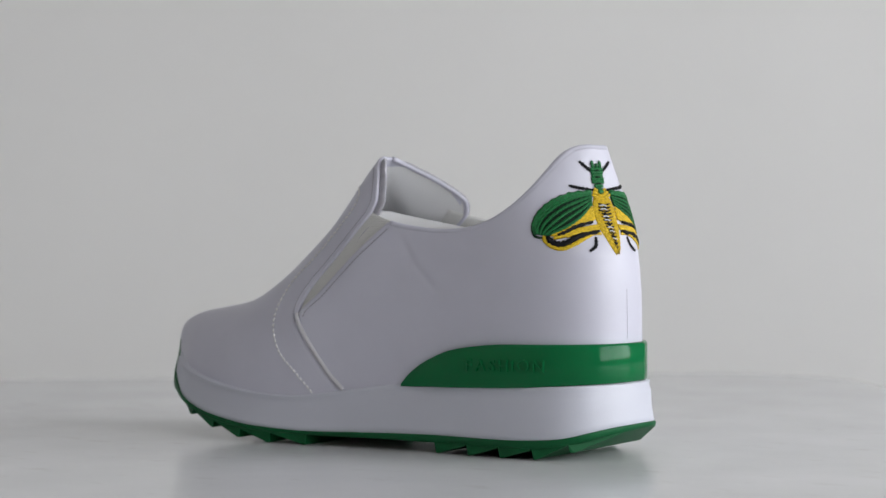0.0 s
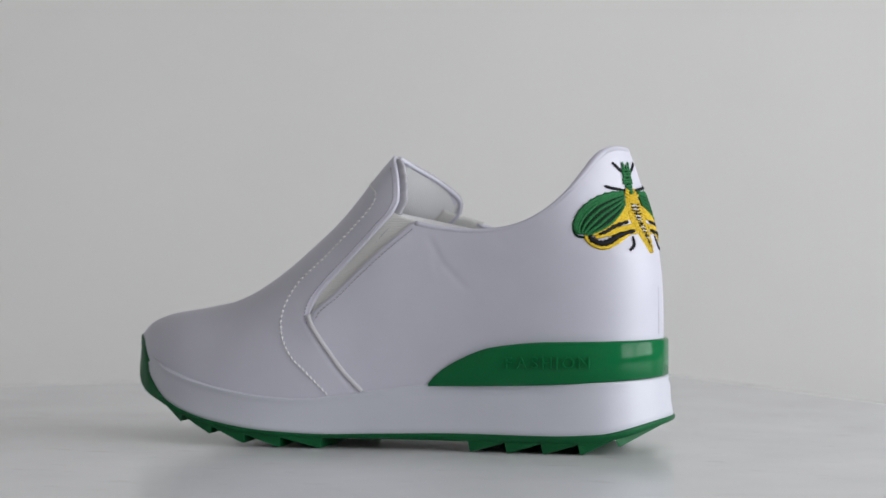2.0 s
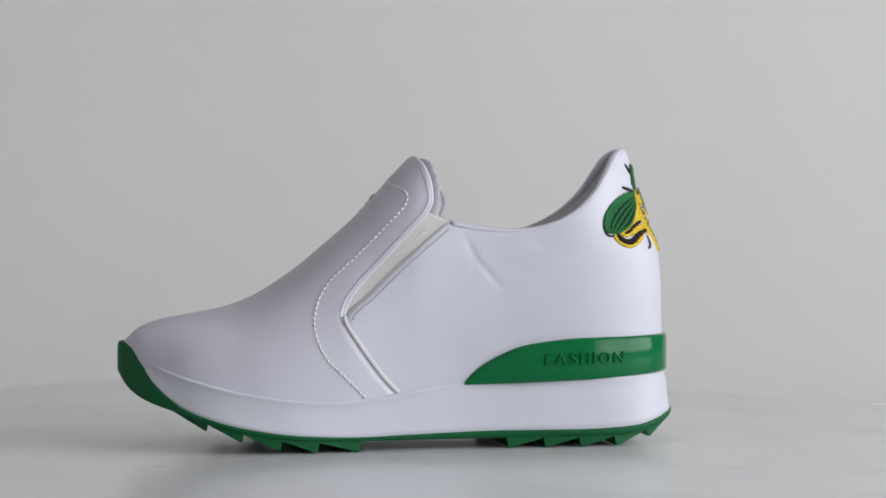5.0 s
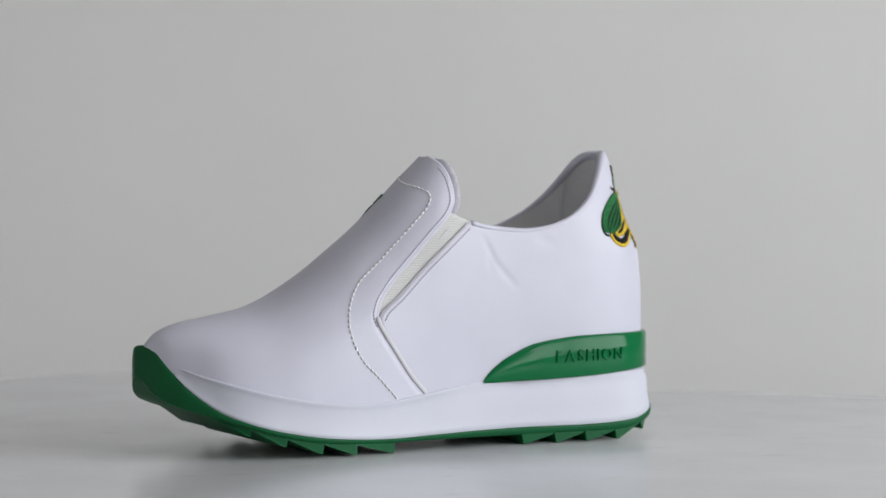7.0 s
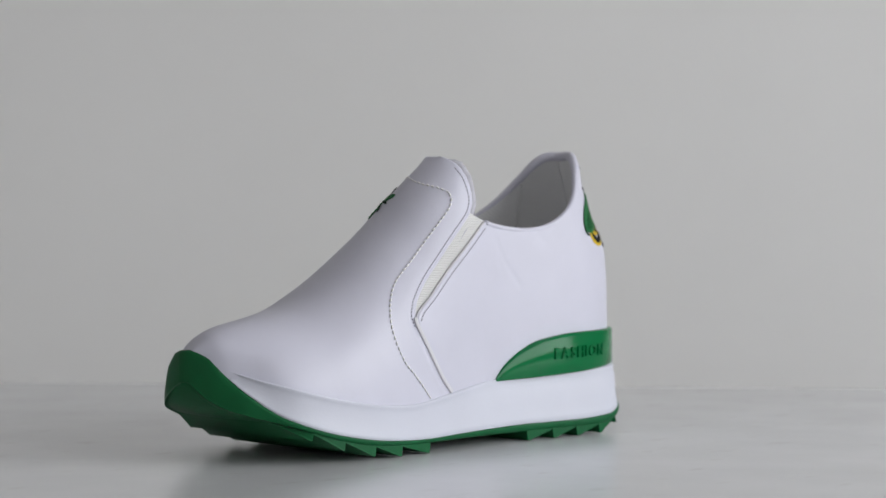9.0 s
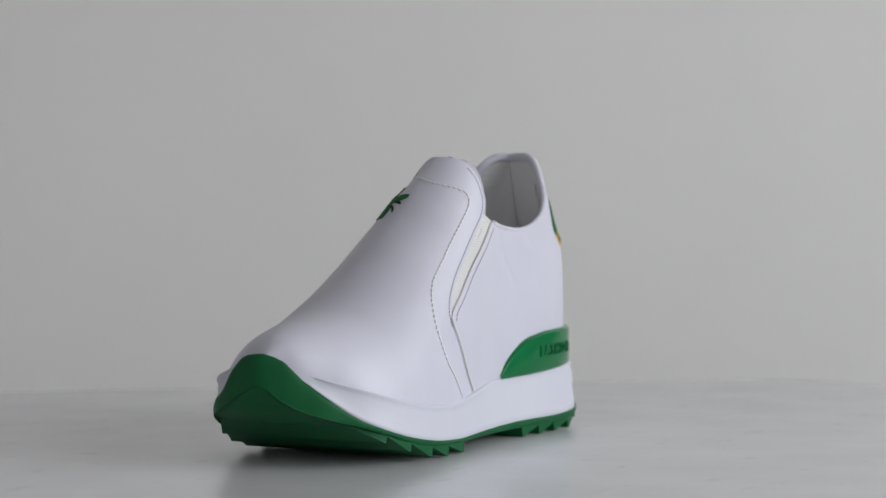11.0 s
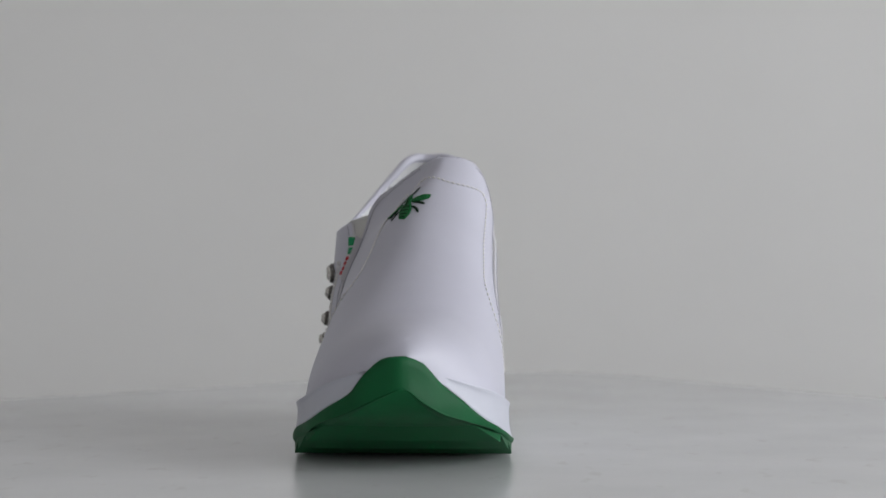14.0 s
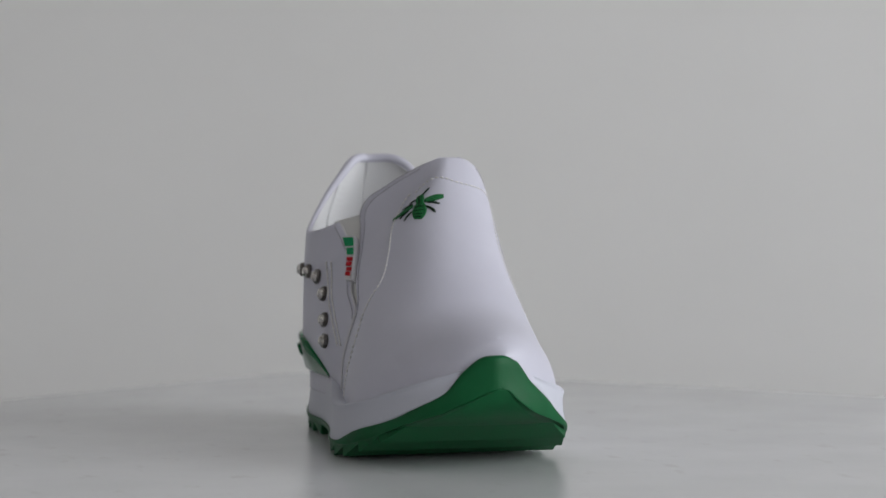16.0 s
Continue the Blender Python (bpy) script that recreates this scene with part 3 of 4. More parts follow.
SEAM = [(0.0258, -0.0134), (0.0342, -0.0215), (0.0481, -0.0316), (0.0557, -0.0365), (0.0600, -0.0380)]
INNER = [(-0.0290, 0.0241), (-0.0385, 0.0338), (-0.0461, 0.0414), (-0.0507, 0.0516), (-0.0507, 0.0618), (-0.0448, 0.0740), (-0.0320, 0.0860), (-0.0193, 0.0987),
         (-0.0112, 0.1072), (-0.0086, 0.1118), (-0.0088, 0.1150)]


def top_seam(side):
    """The decorative row; on the outer side it runs nearer the middle."""
    return [(x - (0.0075 * ease(0.062, 0.082, z) if side > 0 else 0.0), z) for x, z in INNER]


def shoe_upper(shoe):
    # vamp and tongue in one piece
    bm = bmesh.new()
    grid(bm, vamp_rows(-1))
    grid(bm, vamp_rows(1))
    bmesh.ops.remove_doubles(bm, verts=bm.verts[:], dist=1e-5)
    bmesh.ops.recalc_face_normals(bm, faces=bm.faces[:])
    shell(part("vamp", outward(bm, (-0.06, 0, 0.03)), LEATHER, shoe, "smooth white leather vamp and tongue"), 0.0014)
    bm = bmesh.new()
    grid(bm, quarter_rows(-1))
    grid(bm, quarter_rows(1))
    bmesh.ops.remove_doubles(bm, verts=bm.verts[:], dist=1e-5)
    bmesh.ops.recalc_face_normals(bm, faces=bm.faces[:])
    shell(part("quarter", outward(bm, (0.06, 0, 0.06)), LEATHER, shoe, "smooth white leather quarter and heel"), 0.0016)
    # inner layer
    bm = bmesh.new()
    for s in (-1, 1):
        grid(bm, quarter_rows(s, 0.0030, 36, 20))
    bmesh.ops.remove_doubles(bm, verts=bm.verts[:], dist=1e-5)
    part("collar_lining", bm, LINING, shoe, "white textile lining")
    bm = bmesh.new()
    for s in (-1, 1):
        grid(bm, [[(x, y, z - 0.0005) for x, y, z in row] for row in vamp_rows(s, 0.0026, 24)[:-4]])
    bmesh.ops.remove_doubles(bm, verts=bm.verts[:], dist=1e-5)
    part("tongue_lining", bm, LINING, shoe, "white woven textile tongue lining")
    # insole
    bm = bmesh.new()
    rows = []
    for x in np.linspace(-0.10, 0.108, 40):
        z = 0.045 + 0.03 * min(1, max(0, (x + 0.10) / 0.16))
        w = [surf(s, x, z, 0.004) for s in (-1, 1)]
        rows.append([(x, w[0] + (w[1] - w[0]) * k / 8, z + 0.003 * abs(k - 4) / 4) for k in range(9)])
    grid(bm, rows)
    shell(part("insole", bm, LINING, shoe, "white textile insole"), 0.002)
    bm = bmesh.new()
    rows = []
    for x in np.linspace(-0.009, 0.036, 16):
        z = 0.1046 - 0.24 * (x + 0.012)
        a, b = surf(-1, x, z, 0.006), surf(1, x, z, 0.006)
        rows.append([(x, a + (b - a) * k / 12, z - 0.005 * abs(k / 6 - 1) ** 2.5) for k in range(13)])
    grid(bm, rows)
    shell(part("tongue_pad", bm, LINING, shoe, "soft white padding inside the tongue"), 0.003)
    for side in (-1, 1):
        # elastic in the side slit
        bm = bmesh.new()
        rows = []
        for r in np.linspace(0, 1, 36):
            row = []
            for i in range(11):
                z = 0.0565 + (0.1080 - 0.0068 * i / 10 - 0.0565) * r
                a = vamp_x(z) + skew(side, z) - 0.004
                b = min(quarter_x(min(z, 0.1018)), 0.0102) + skew(side, z) + 0.0035
                x = a + (b - a) * i / 10
                row.append((x, surf(side, x, z, 0.0016), z))
            rows.append(row)
        grid(bm, rows)
        shell(part("elastic_gusset", outward(bm, (0, -0.2 * side, 0.06)), ELASTIC, shoe, "ribbed off-white elastic in the side slit"), 0.0010)
        # piping down the seam, and the bound edges
        bm = bmesh.new()
        ln = line_on(side, [(x, z) for z, x in SEAM], 30, 0.0002)
        tube(bm, [p for p, _ in ln], 0.00105, 8, 0.55, [n for _, n in ln])
        part("seam_piping", bm, PIPING, shoe)
        bm = bmesh.new()
        pts, ups = [], []
        for z in np.linspace(0.060, 0.1312, 110):
            x = vamp_edge(side, z)
            p, n = skin(side, x, z, -0.0011)
            pts.append(p)
            ups.append(n)
        tube(bm, pts, 0.0012, 8, 1.0, ups)
        part("tongue_edge", bm, LEATHER, shoe)
        bm = bmesh.new()
        rows = []
        n = len(pts)
        for i in range(n):
            along = (pts[min(i + 1, n - 1)] - pts[max(i - 1, 0)]).normalized()
            out = along.cross(ups[i]).normalized()
            if out.x < 0:
                out = -out
            thin = 1.0 if side < 0 else 0.35
            wide = thin * (0.0010 + 0.0020 * ease(0.080, 0.098, pts[i].z)) * (1.0 + 0.16 * (i % 2) + random.uniform(-0.1, 0.1))
            base = pts[i] - ups[i] * 0.0004
            ends = 1 - 0.9 * ease(0.1265, 0.1312, pts[i].z)
            rows.append([base, base + out * (wide * 0.6 + 0.0010 * thin) * ends, base + out * (wide + 0.0010 * thin) * ends])
        grid(bm, rows)
        shell(part("pinked_edge", bm, PINKED, shoe, "pinked grey-white edge of the tongue lining, darkened for shade"), 0.0011)
        bm = bmesh.new()
        pts, ups = [], []
        for z in np.linspace(0.0590, 0.1012, 40):
            p, n = skin(side, quarter_x(z) + skew(side, z), z, -0.0006)
            pts.append(p)
            ups.append(n)
        tube(bm, pts, 0.0006, 8, 1.0, ups)
        part("slit_edge", bm, PIPING, shoe)
        # stitch rows
        bm = bmesh.new()
        stitches(bm, line_on(side, top_seam(side), 160), 0.0025, 0.55, 0.00044)
        tagged(part("stitching", bm, THREAD, shoe, "decorative white topstitching"), kind="stuff")
        bm = bmesh.new()
        edge = [(vamp_edge(side, z) - skew(side, z) - 0.0016, z) for z in np.linspace(0.0560, 0.126, 26)]
        stitches(bm, line_on(side, edge, 120), 0.0016, 0.55, 0.00026)
        edge = [(quarter_x(z) + 0.0024, z - 0.0008) for z in np.linspace(0.0592, 0.1005, 16)]
        stitches(bm, line_on(side, edge, 90), 0.0019, 0.6, 0.00026)
        tagged(part("edge_stitching", bm, THREAD_GREY, shoe), kind="stuff")
    # rolled collar
    bm = bmesh.new()
    path = [Vector(quarter_point(-1, i / 60, 1.0)) for i in range(61)] + [Vector(quarter_point(1, 1 - i / 60, 1.0)) for i in range(1, 61)]
    cen = Vector((0.06, 0, 0))
    fat = [0.0012 + 0.0010 * ease(0.35, 0.8, 1 - abs(i - 60) / 60) for i in range(121)]
    path = [p + (Vector((cen.x, 0, p.z)) - p).normalized() * (f - 0.0002) - Vector((0, 0, 0.35 * f)) for p, f in zip(path, fat)]
    for _ in range(4):
        path = [path[0]] + [a * 0.25 + b * 0.5 + c * 0.25 for a, b, c in zip(path, path[1:], path[2:])] + [path[-1]]
    tube(bm, path, fat, 10, 1.0)
    part("collar_edge", bm, LEATHER, shoe, "rolled white leather collar edge")


def wedge_shoe():
    shoe = new("shoe")
    tagged(shoe, "white leather slip-on wedge sneaker with green sole on a glossy board", "shoe")
    midsole(shoe)
    outsole(shoe)
    shoe_upper(shoe)
    heel_band(shoe)
    return shoe


room()
table()
backdrop()
board = turning_board()
shoe = wedge_shoe()


# ---- decoration of the shoe ----
def heel_at(phi, z, lift=0.0):
    """A point of the heel's skin in the direction phi round its middle, and the normal."""
    def at(f, zz):
        s = 1 if f > 0 else -1
        lo, hi = 0.0, 0.09
        for _ in range(24):
            r = (lo + hi) / 2
            x, y = XM + r * math.cos(f), r * math.sin(f)
            if x < rear_x(zz) and abs(y) < abs(surf(s, x, zz)):
                lo = r
            else:
                hi = r
        return Vector((XM + lo * math.cos(f), lo * math.sin(f), zz))
    p = at(phi, z)
    n = (at(phi + 0.03, z) - at(phi - 0.03, z)).cross(at(phi, z + 0.001) - at(phi, z - 0.001)).normalized()
    if n.dot(p - Vector((XM, 0, z))) < 0:
        n = -n
    return p + n * lift, n


def tongue_at(x, y, lift=0.0):
    """A point of the tongue's skin over x, y, and the normal."""
    def at(px, py):
        s = 1 if py > lean(px) else -1
        lo, hi = 0.04, crest_z(px)
        for _ in range(26):
            m = (lo + hi) / 2
            if (surf(s, px, m) - py) * s > 0:
                lo = m
            else:
                hi = m
        return Vector((px, py, lo))
    p = at(x, y)
    e = 0.0008
    n = (at(x + e, y) - at(x - e, y)).cross(at(x, y + e) - at(x, y - e)).normalized()
    if n.z < 0:
        n = -n
    return p + n * lift, n


def thread(bm, place, pts, r, lift=0.0003, taper=0.5, pitch=0.0011, ripple=0.11):
    """A raised satin stitch through pts, rippled by its threads."""
    raw = [place(*p, 0.0)[0] for p in spline(pts, 24)]
    n = max(3, int(sum((b - a).length for a, b in zip(raw, raw[1:])) / pitch * 2))
    out, ups, rad = [], [], []
    for i, p in enumerate(spline(pts, n)):
        q, up = place(*p, lift * 0.75)
        u = i / (n - 1)
        out.append(q)
        ups.append(up)
        rad.append(r * (1 - taper * abs(2 * u - 1) ** 3) * (1 + ripple if i % 2 else 1 - ripple) * random.uniform(0.94, 1.06))
    tube(bm, out, rad, 6, 0.42, ups)


AXIS = -0.21    # where the insect's body lies round the heel


def moth(shoe):
    """A large embroidered moth, wings spread round the heel."""
    def on(flip):
        return lambda d, z, lift: heel_at(AXIS + d * flip * (1 - 0.075 * min(1, abs(d) / 0.5)), z, lift)
    half = curve([(0.0890, 0.012), (0.0905, 0.030), (0.0960, 0.066), (0.1020, 0.092), (0.1080, 0.098), (0.1130, 0.080), (0.1142, 0.060)])
    bm = bmesh.new()
    rows = []
    for j in range(41):
        z = 0.0890 + 0.0252 * j / 40
        w = half(z)
        row = []
        for i in range(37):
            u = i / 18 - 1
            rim = max(0.0, 1 - abs(u) ** 6)
            row.append(heel_at(AXIS + u * w, z - 0.0012 * abs(u), rim * (0.0007 + 0.00035 * math.cos(i * math.pi) + 0.00022 * math.cos(j * math.pi / 2)))[0])
        rows.append(row)
    grid(bm, rows)
    body = part("embroidered_moth", outward(bm, (XM, 0, 0.10)), T_YELLOW, shoe, "embroidered green and yellow moth with black markings")
    bm = bmesh.new()
    for z, w in ((0.1150, 0.055), (0.1137, 0.07), (0.1124, 0.085)):
        thread(bm, on(1), [(-w, z + 0.0012), (-w * 0.5, z), (0, z - 0.0006), (w * 0.5, z), (w, z + 0.0012)], 0.0008, 0.0009, 0.3)
    part("collar", bm, T_YELLOW, body)
    bm = bmesh.new()
    zz = [0.1092 - i * 0.0014 for i in range(14)]
    for i, z in enumerate(zz):
        w = 0.066 * (1 - i / 17)
        thread(bm, on(1), [(-w * random.uniform(0.7, 1.1), z + 0.0004), (0, z - 0.0002), (w * random.uniform(0.7, 1.1), z + 0.0003)], 0.00048, 0.0013, 0.6)
    thread(bm, on(1), [(0.004, 0.1085), (-0.006, 0.104), (0.004, 0.099), (-0.004, 0.094), (0.0, 0.0903)], 0.0006, 0.0012, 0.2)
    part("spine_marking", bm, T_BLACK, body)
    bm = bmesh.new()
    for i in (0, 1, 3, 4, 6, 7, 9):
        z = 0.1085 - i * 0.0016
        thread(bm, on(1), [(-0.05 + 0.004 * i, z), (-0.01, z + 0.0004), (0.02, z - 0.0002)], 0.00034, 0.0017, 0.6)
    part("silver_marking", bm, T_SILVER, body)
    bm = bmesh.new()
    for z, w in ((0.1160, 0.036), (0.1174, 0.044), (0.1190, 0.060), (0.1204, 0.064), (0.1218, 0.056), (0.1232, 0.062), (0.1246, 0.066)):
        thread(bm, on(1), [(-w, z), (0, z + 0.0002), (w, z)], 0.0008, 0.0005, 0.2)
    for s in (-1, 1):
        thread(bm, on(1), [(s * 0.034, 0.1250), (s * 0.042, 0.1268), (s * 0.038, 0.1284)], 0.0008, 0.0006, 0.5)
    thread(bm, on(1), [(0, 0.1250), (0.0, 0.1272)], 0.0008, 0.0006, 0.5)
    thread(bm, on(1), [(-0.022, 0.1152), (0, 0.1146), (0.022, 0.1152)], 0.0012, 0.0012, 0.3)
    part("head", bm, T_GREEN, body, "green thread head")
    bm = bmesh.new()
    for z in (0.1182, 0.1211, 0.1239):
        thread(bm, on(1), [(-0.026, z), (0.0, z + 0.0003), (0.026, z)], 0.00035, 0.0011, 0.4)
    part("head_marking", bm, T_DARK, body)
    top = [(-0.085, 0.1148), (-0.28, 0.1138), (-0.48, 0.1108), (-0.63, 0.1058), (-0.698, 0.1002), (-0.675, 0.0966)]
    low = [(-0.10, 0.1098), (-0.20, 0.1052), (-0.30, 0.1018), (-0.40, 0.0993), (-0.50, 0.0975), (-0.585, 0.0958)]
    for flip in (1, -1):
        on_f = on(flip)
        green, dark = bmesh.new(), bmesh.new()
        n = 11
        for k in range(n):
            u = k / (n - 1)
            pts = [tuple(a[i] + (b[i] - a[i]) * u for i in (0, 1)) for a, b in zip(top, low)]
            thread(dark, on_f, pts, 0.00095, 0.0001, 0.3)
            if k == 0:
                thread(green, on_f, pts, 0.0011, 0.0006, 0.3, 0.0030, 0.32)
            elif k % 2 == 0 or k == 1:
                thread(green, on_f, pts, 0.00068, 0.0008, 0.4, 0.0016, 0.2)
        thread(dark, on_f, [(-0.50, 0.1110), (-0.64, 0.1062), (-0.712, 0.1002), (-0.690, 0.0958), (-0.60, 0.0950)], 0.0006, 0.0003, 0.5)
        wing = part("wing", green, T_GREEN, body, "striped green thread wing")
        part("wing_stripe", dark, T_DARK, body)
        yel, blk = bmesh.new(), bmesh.new()
        for pts, r in (([(-0.10, 0.1082), (-0.25, 0.1024), (-0.40, 0.0983), (-0.54, 0.0962)], 0.0010),
                       ([(-0.10, 0.1068), (-0.22, 0.1022), (-0.34, 0.0993)], 0.0011),
                       ([(-0.10, 0.1052), (-0.20, 0.1018), (-0.29, 0.1002)], 0.0011),
                       ([(-0.10, 0.1036), (-0.18, 0.1022), (-0.24, 0.1012)], 0.0010),
                       ([(-0.09, 0.1003), (-0.29, 0.0983), (-0.42, 0.0960), (-0.52, 0.0950)], 0.0010),
                       ([(-0.09, 0.0990), (-0.26, 0.0978), (-0.40, 0.0956)], 0.0009),
                       ([(-0.09, 0.0968), (-0.17, 0.0967), (-0.33, 0.0928), (-0.45, 0.0905), (-0.55, 0.0917), (-0.605, 0.0950), (-0.56, 0.0972)], 0.0010)):
            thread(yel, on_f, pts, r, 0.0003, 0.3)
        for pts, r in (([(-0.13, 0.1018), (-0.28, 0.1001), (-0.40, 0.0974), (-0.48, 0.0962)], 0.0010),
                       ([(-0.10, 0.0978), (-0.30, 0.0955), (-0.40, 0.0930), (-0.49, 0.0923), (-0.555, 0.0940), (-0.57, 0.0958)], 0.0014)):
            thread(blk, on_f, pts, r, 0.0006, 0.45, 0.0026, 0.2)
        part("lower_wing", yel, T_YELLOW, body, "yellow thread lower wing")
        part("wing_marking", blk, T_BLACK, body)
        for pts in ([(-0.174, 0.1281), (-0.113, 0.1259), (-0.060, 0.1239)], [(-0.30, 0.1176), (-0.2, 0.1166), (-0.06, 0.1156)],
                    [(-0.235, 0.0893), (-0.175, 0.0916), (-0.149, 0.0954)], [(-0.055, 0.1165), (-0.058, 0.1140)]):
            legs = bmesh.new()
            thread(legs, on_f, pts, 0.00072, 0.0004, 0.45, 0.0012, 0.34)
            part("leg", legs, T_BLACK, body)


def bee(shoe):
    """A small green embroidered bee on the tongue."""
    def low(x, y, lift):
        return tongue_at(x - 0.0044, y - 0.0010, lift)
    bm = bmesh.new()
    for o in (-1, -0.5, 0, 0.5, 1):
        thread(bm, low, [(-0.0130 + 0.0006 * o, 0.0025 + 0.0006 * o), (-0.0168 + 0.0021 * o, 0.0038 + 0.0019 * o), (-0.0201 + 0.0010 * o, 0.0052 + 0.0009 * o)], 0.0010, 0.0004, 0.4)
    for o in (-1, 0, 1):
        thread(bm, low, [(-0.0094 + 0.0004 * o, 0.0017 + 0.0005 * o), (-0.0116 + 0.0008 * o, 0.0022 + 0.0010 * o), (-0.0136 + 0.0005 * o, 0.0028 + 0.0006 * o)], 0.0009, 0.0005, 0.3)
    body = part("embroidered_bee", bm, T_GREEN, shoe, "small embroidered green bee")
    for pts in ([(-0.0116, 0.0053), (-0.0080, 0.0091), (-0.0048, 0.0130)], [(-0.0142, 0.0008), (-0.0157, -0.0032), (-0.0163, -0.0076)]):
        bm = bmesh.new()
        for o in (-1, 0, 1):
            thread(bm, low, [(x - 0.0007 * o * k, y + 0.0003 * o * k) for (x, y), k in zip(pts, (0.4, 1.1, 0.5))], 0.0008, 0.0004, 0.4)
        part("wing", bm, T_GREEN, body)
    bm = bmesh.new()
    for pts in ([(-0.0107, 0.0008), (-0.0102, -0.0010), (-0.0099, -0.0026)], [(-0.0102, 0.0030), (-0.0080, 0.0044), (-0.0060, 0.0057)],
                [(-0.0100, 0.0052), (-0.0070, 0.0068), (-0.0039, 0.0084)], [(-0.0172, 0.0008), (-0.0196, -0.0012), (-0.0218, -0.0022)],
                [(-0.0158, 0.0000), (-0.0172, -0.0024), (-0.0190, -0.0050)], [(-0.0140, 0.0066), (-0.0136, 0.0086), (-0.0144, 0.0102)],
                [(-0.0115, 0.0072), (-0.0104, 0.0094), (-0.0102, 0.0113)]):
        thread(bm, low, pts, 0.00066, 0.0004, 0.4, 0.0011, 0.25)
    part("leg", bm, T_DARK, body)
    bm = bmesh.new()
    for u in (0.25, 0.5, 0.75, 0.95):
        x, y, w = -0.0138 - 0.0060 * u, 0.0028 + 0.0022 * u, 0.0024 * math.sin(math.pi * (0.25 + 0.55 * u))
        thread(bm, low, [(x + w * 0.7, y + w * 0.8), (x, y), (x - w * 0.7, y - w * 0.8)], 0.00032, 0.0010, 0.5)
    thread(bm, low, [(-0.0098, 0.0019), (-0.0132, 0.0028), (-0.0150, 0.0033)], 0.0004, 0.0011, 0.5)
    part("body_marking", bm, T_DARK, body)


def rhinestones(shoe):
    """A bent row of crystal studs on the outer side."""
    n = 8
    def ring(bm, r, z, k=0.0):
        return [bm.verts.new((r * math.cos(2 * math.pi * (i + k) / n), r * math.sin(2 * math.pi * (i + k) / n), z)) for i in range(n)]
    bm = bmesh.new()
    rings = [ring(bm, 0.0034, -0.0006), ring(bm, 0.0035, 0.0008), ring(bm, 0.0033, 0.0016), ring(bm, 0.0027, 0.0014)]
    for a, b in zip(rings, rings[1:]):
        for i in range(n):
            bm.faces.new((a[i], a[(i + 1) % n], b[(i + 1) % n], b[i]))
    bm.faces.new(rings[0][::-1])
    for k in range(4):
        a = math.pi / 2 * k + 0.4
        tube(bm, [(0.0034 * math.cos(a), 0.0034 * math.sin(a), 0), (0.0028 * math.cos(a), 0.0028 * math.sin(a), 0.0013), (0.0020 * math.cos(a), 0.0020 * math.sin(a), 0.0017)], 0.0004, 6)
    cup = mesh_of("rhinestone", bm, SILVER, False)
    bm = bmesh.new()
    rings = [ring(bm, 0.0028, 0.0008), ring(bm, 0.0028, 0.0016), ring(bm, 0.0019, 0.0031, 0.5), ring(bm, 0.0010, 0.0034)]
    for a, b in zip(rings, rings[1:]):
        for i in range(n):
            bm.faces.new((a[i], a[(i + 1) % n], b[(i + 1) % n]))
            bm.faces.new((a[i], b[(i + 1) % n], b[i]))
    bm.faces.new(rings[-1])
    stone = mesh_of("crystal", bm, CRYSTAL, False)
    for x, z in ((0.0570, 0.0783), (0.0410, 0.0778), (0.0270, 0.0757), (0.0145, 0.0680), (0.0070, 0.0563), (0.0030, 0.0468)):
        p, nrm = skin(1, x, z, 0.0002)
        ob = new("rhinestone", cup)
        ob.parent = shoe
        ob.matrix_local = Matrix.Translation(p) @ nrm.to_track_quat("Z", "Y").to_matrix().to_4x4() @ Matrix.Rotation(x * 90, 4, "Z")
        ob["label"] = "round crystal stud in a silver setting"
        st = new("crystal", stone)
        st.parent = ob


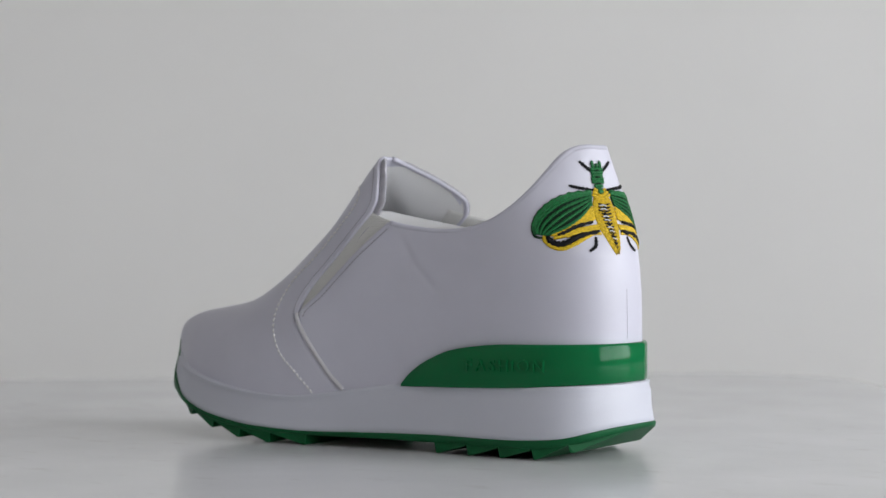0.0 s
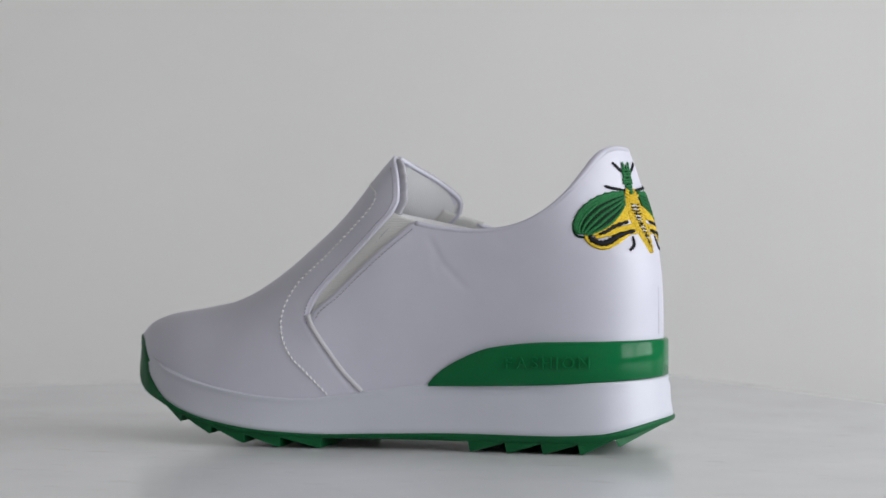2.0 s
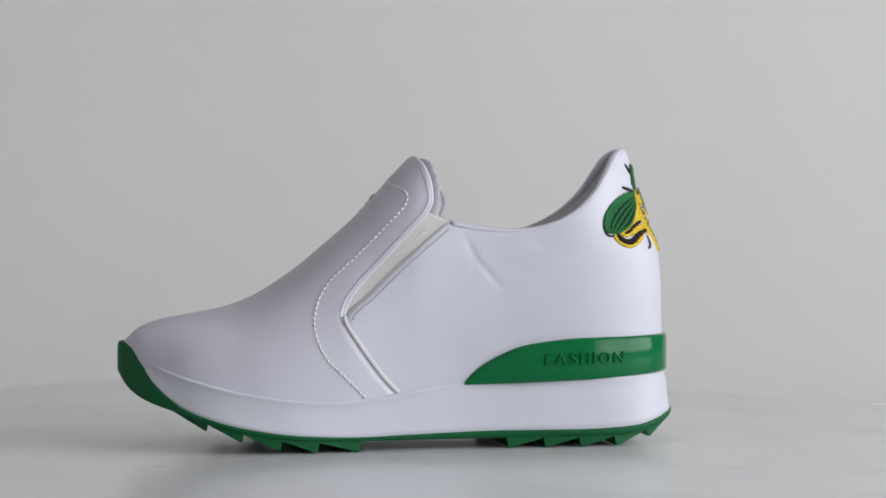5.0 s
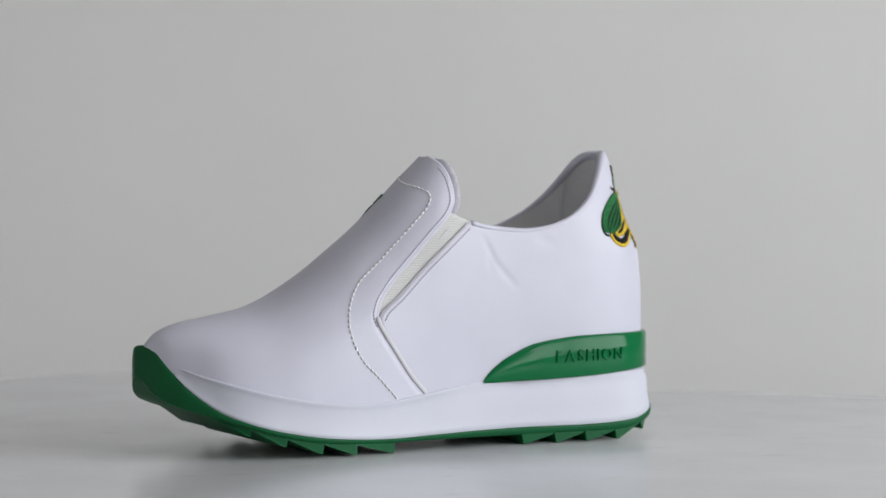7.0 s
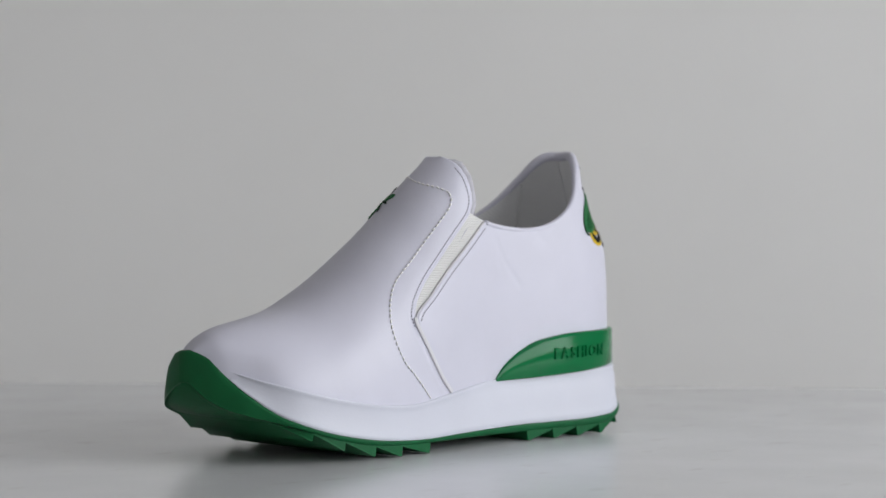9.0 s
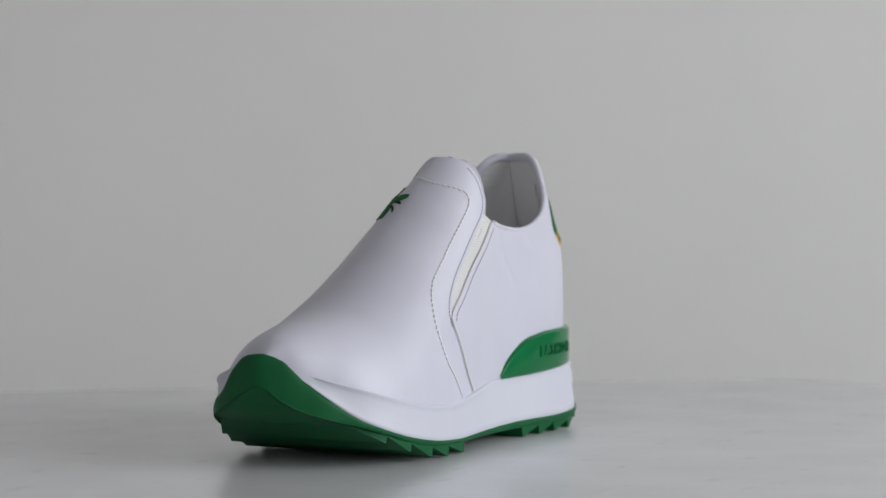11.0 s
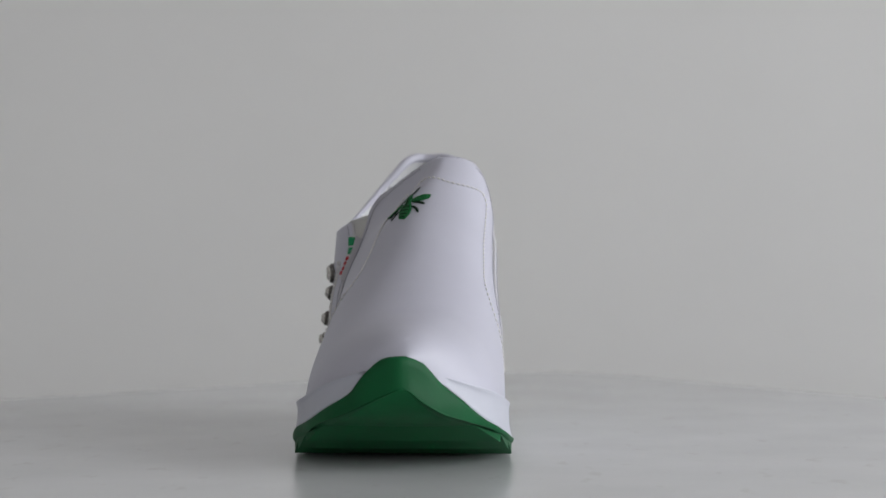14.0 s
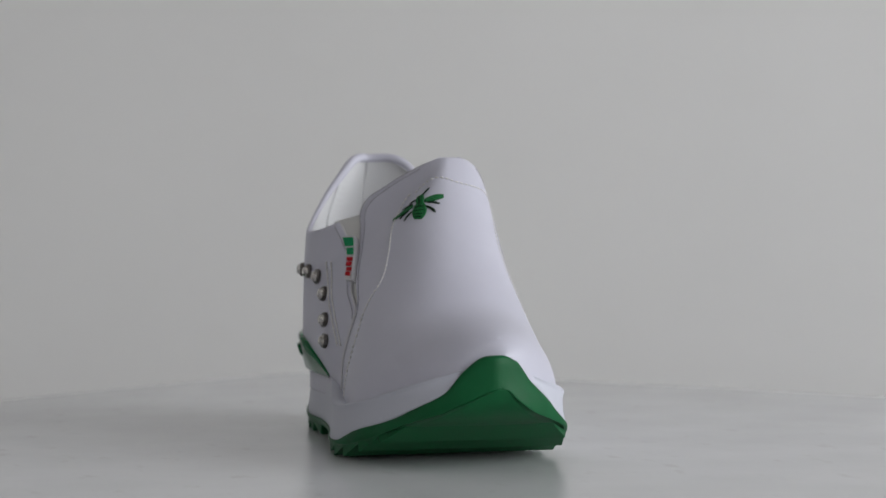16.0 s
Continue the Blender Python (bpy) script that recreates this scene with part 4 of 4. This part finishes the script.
def side_tag(shoe):
    """A woven loop label sewn into the outer slit, with unreadable marks."""
    def at(u, z, lift):
        x = (vamp_x(z) + quarter_x(z)) / 2 + skew(1, z) + 0.0035 + u
        return skin(1, x, z, lift)[0]
    def patch(name, u0, u1, z0, z1, low, high, mat, parent, label=""):
        bm = bmesh.new()
        zs = np.linspace(z0, z1, 8)
        a = grid(bm, [[at(u, z, high) for u in (u0, (u0 + u1) / 2, u1)] for z in zs])
        b = grid(bm, [[at(u, z, low) for u in (u0, (u0 + u1) / 2, u1)] for z in zs])
        edge = lambda g: g[0] + [r[-1] for r in g[1:]] + g[-1][-2::-1] + [r[0] for r in g[-2:0:-1]]
        ea, eb = edge(a), edge(b)
        for i in range(len(ea)):
            bm.faces.new((ea[i], ea[(i + 1) % len(ea)], eb[(i + 1) % len(eb)], eb[i]))
        bmesh.ops.recalc_face_normals(bm, faces=bm.faces[:])
        return part(name, bm, mat, parent, label, smooth=False)
    tag = patch("side_label", -0.0036, 0.0036, 0.0745, 0.0940, -0.0012, 0.0022, PIPING, shoe, "white woven side label with green and red marks")
    patch("green_mark", -0.0031, 0.0031, 0.0895, 0.0932, 0.0020, 0.0026, TAG_GREEN, tag)
    patch("green_mark", -0.0030, 0.0026, 0.0855, 0.0886, 0.0020, 0.0026, TAG_GREEN, tag)
    for z, a, b in ((0.0826, -0.0029, 0.0028), (0.0804, -0.0024, 0.0030), (0.0782, -0.0031, 0.0022), (0.0762, -0.0020, 0.0029)):
        patch("red_mark", a, b, z, z + 0.0017, 0.0020, 0.0026, T_RED, tag)


def extra_seams(shoe):
    # two rows beside the studs
    bm = bmesh.new()
    for o in (0.0, 0.0042):
        ln = [skin(1, 0.0045 + o - 0.0210 * (1 - u) ** 1.2 + 0.013 * u, 0.046 + 0.038 * u, 0.0) for u in np.linspace(0, 1, 40)]
        stitches(bm, ln, 0.0024, 0.62, 0.0005)
    tagged(part("double_stitching", bm, THREAD, shoe, "double row of white topstitching"), kind="stuff")
    # row across the top of the tongue
    bm = bmesh.new()
    a = skin(-1, -0.0088, 0.1150)[0]
    b = skin(1, -0.0163 + skew(1, 0.1150), 0.1150)[0]
    ln = []
    for u in np.linspace(0, 1, 60):
        y = a.y + (b.y - a.y) * u
        x = a.x + (b.x - a.x) * u - 0.0085 * (1 - (2 * u - 1) ** 2)
        ln.append(tongue_at(min(x, -0.0060), y))
    stitches(bm, ln, 0.0024, 0.55, 0.00038)
    tagged(part("tongue_stitching", bm, THREAD, shoe), kind="stuff")
    # seam down the back of the heel
    bm = bmesh.new()
    ln = [heel_at(-0.145, z, 0.0) for z in np.linspace(0.052, 0.0745, 24)]
    stitches(bm, ln, 0.0018, 0.6, 0.00013)
    tagged(part("heel_stitching", bm, THREAD_GREY, shoe), kind="stuff")
    # seams of the padding inside the heel
    for side, x in ((1, 0.088), (-1, 0.090)):
        bm = bmesh.new()
        pts = [Vector((x + 0.004 * (0.13 - z) / 0.03, surf(side, x + 0.004 * (0.13 - z) / 0.03, z, 0.0036), z)) for z in np.linspace(0.085, 0.1195, 20)]
        tube(bm, pts, 0.0009, 8)
        part("heel_pad_seam", bm, LINING, shoe)


moth(shoe)
bee(shoe)
rhinestones(shoe)
side_tag(shoe)
extra_seams(shoe)


def motions():
    rows = [(t, pose(0, 0, 0, 0, 0, TURN_START + TURN_RATE * t)) for t in [i * 0.5 for i in range(33)]]
    walk(board, rows)
    walk(shoe, rows)


motions()
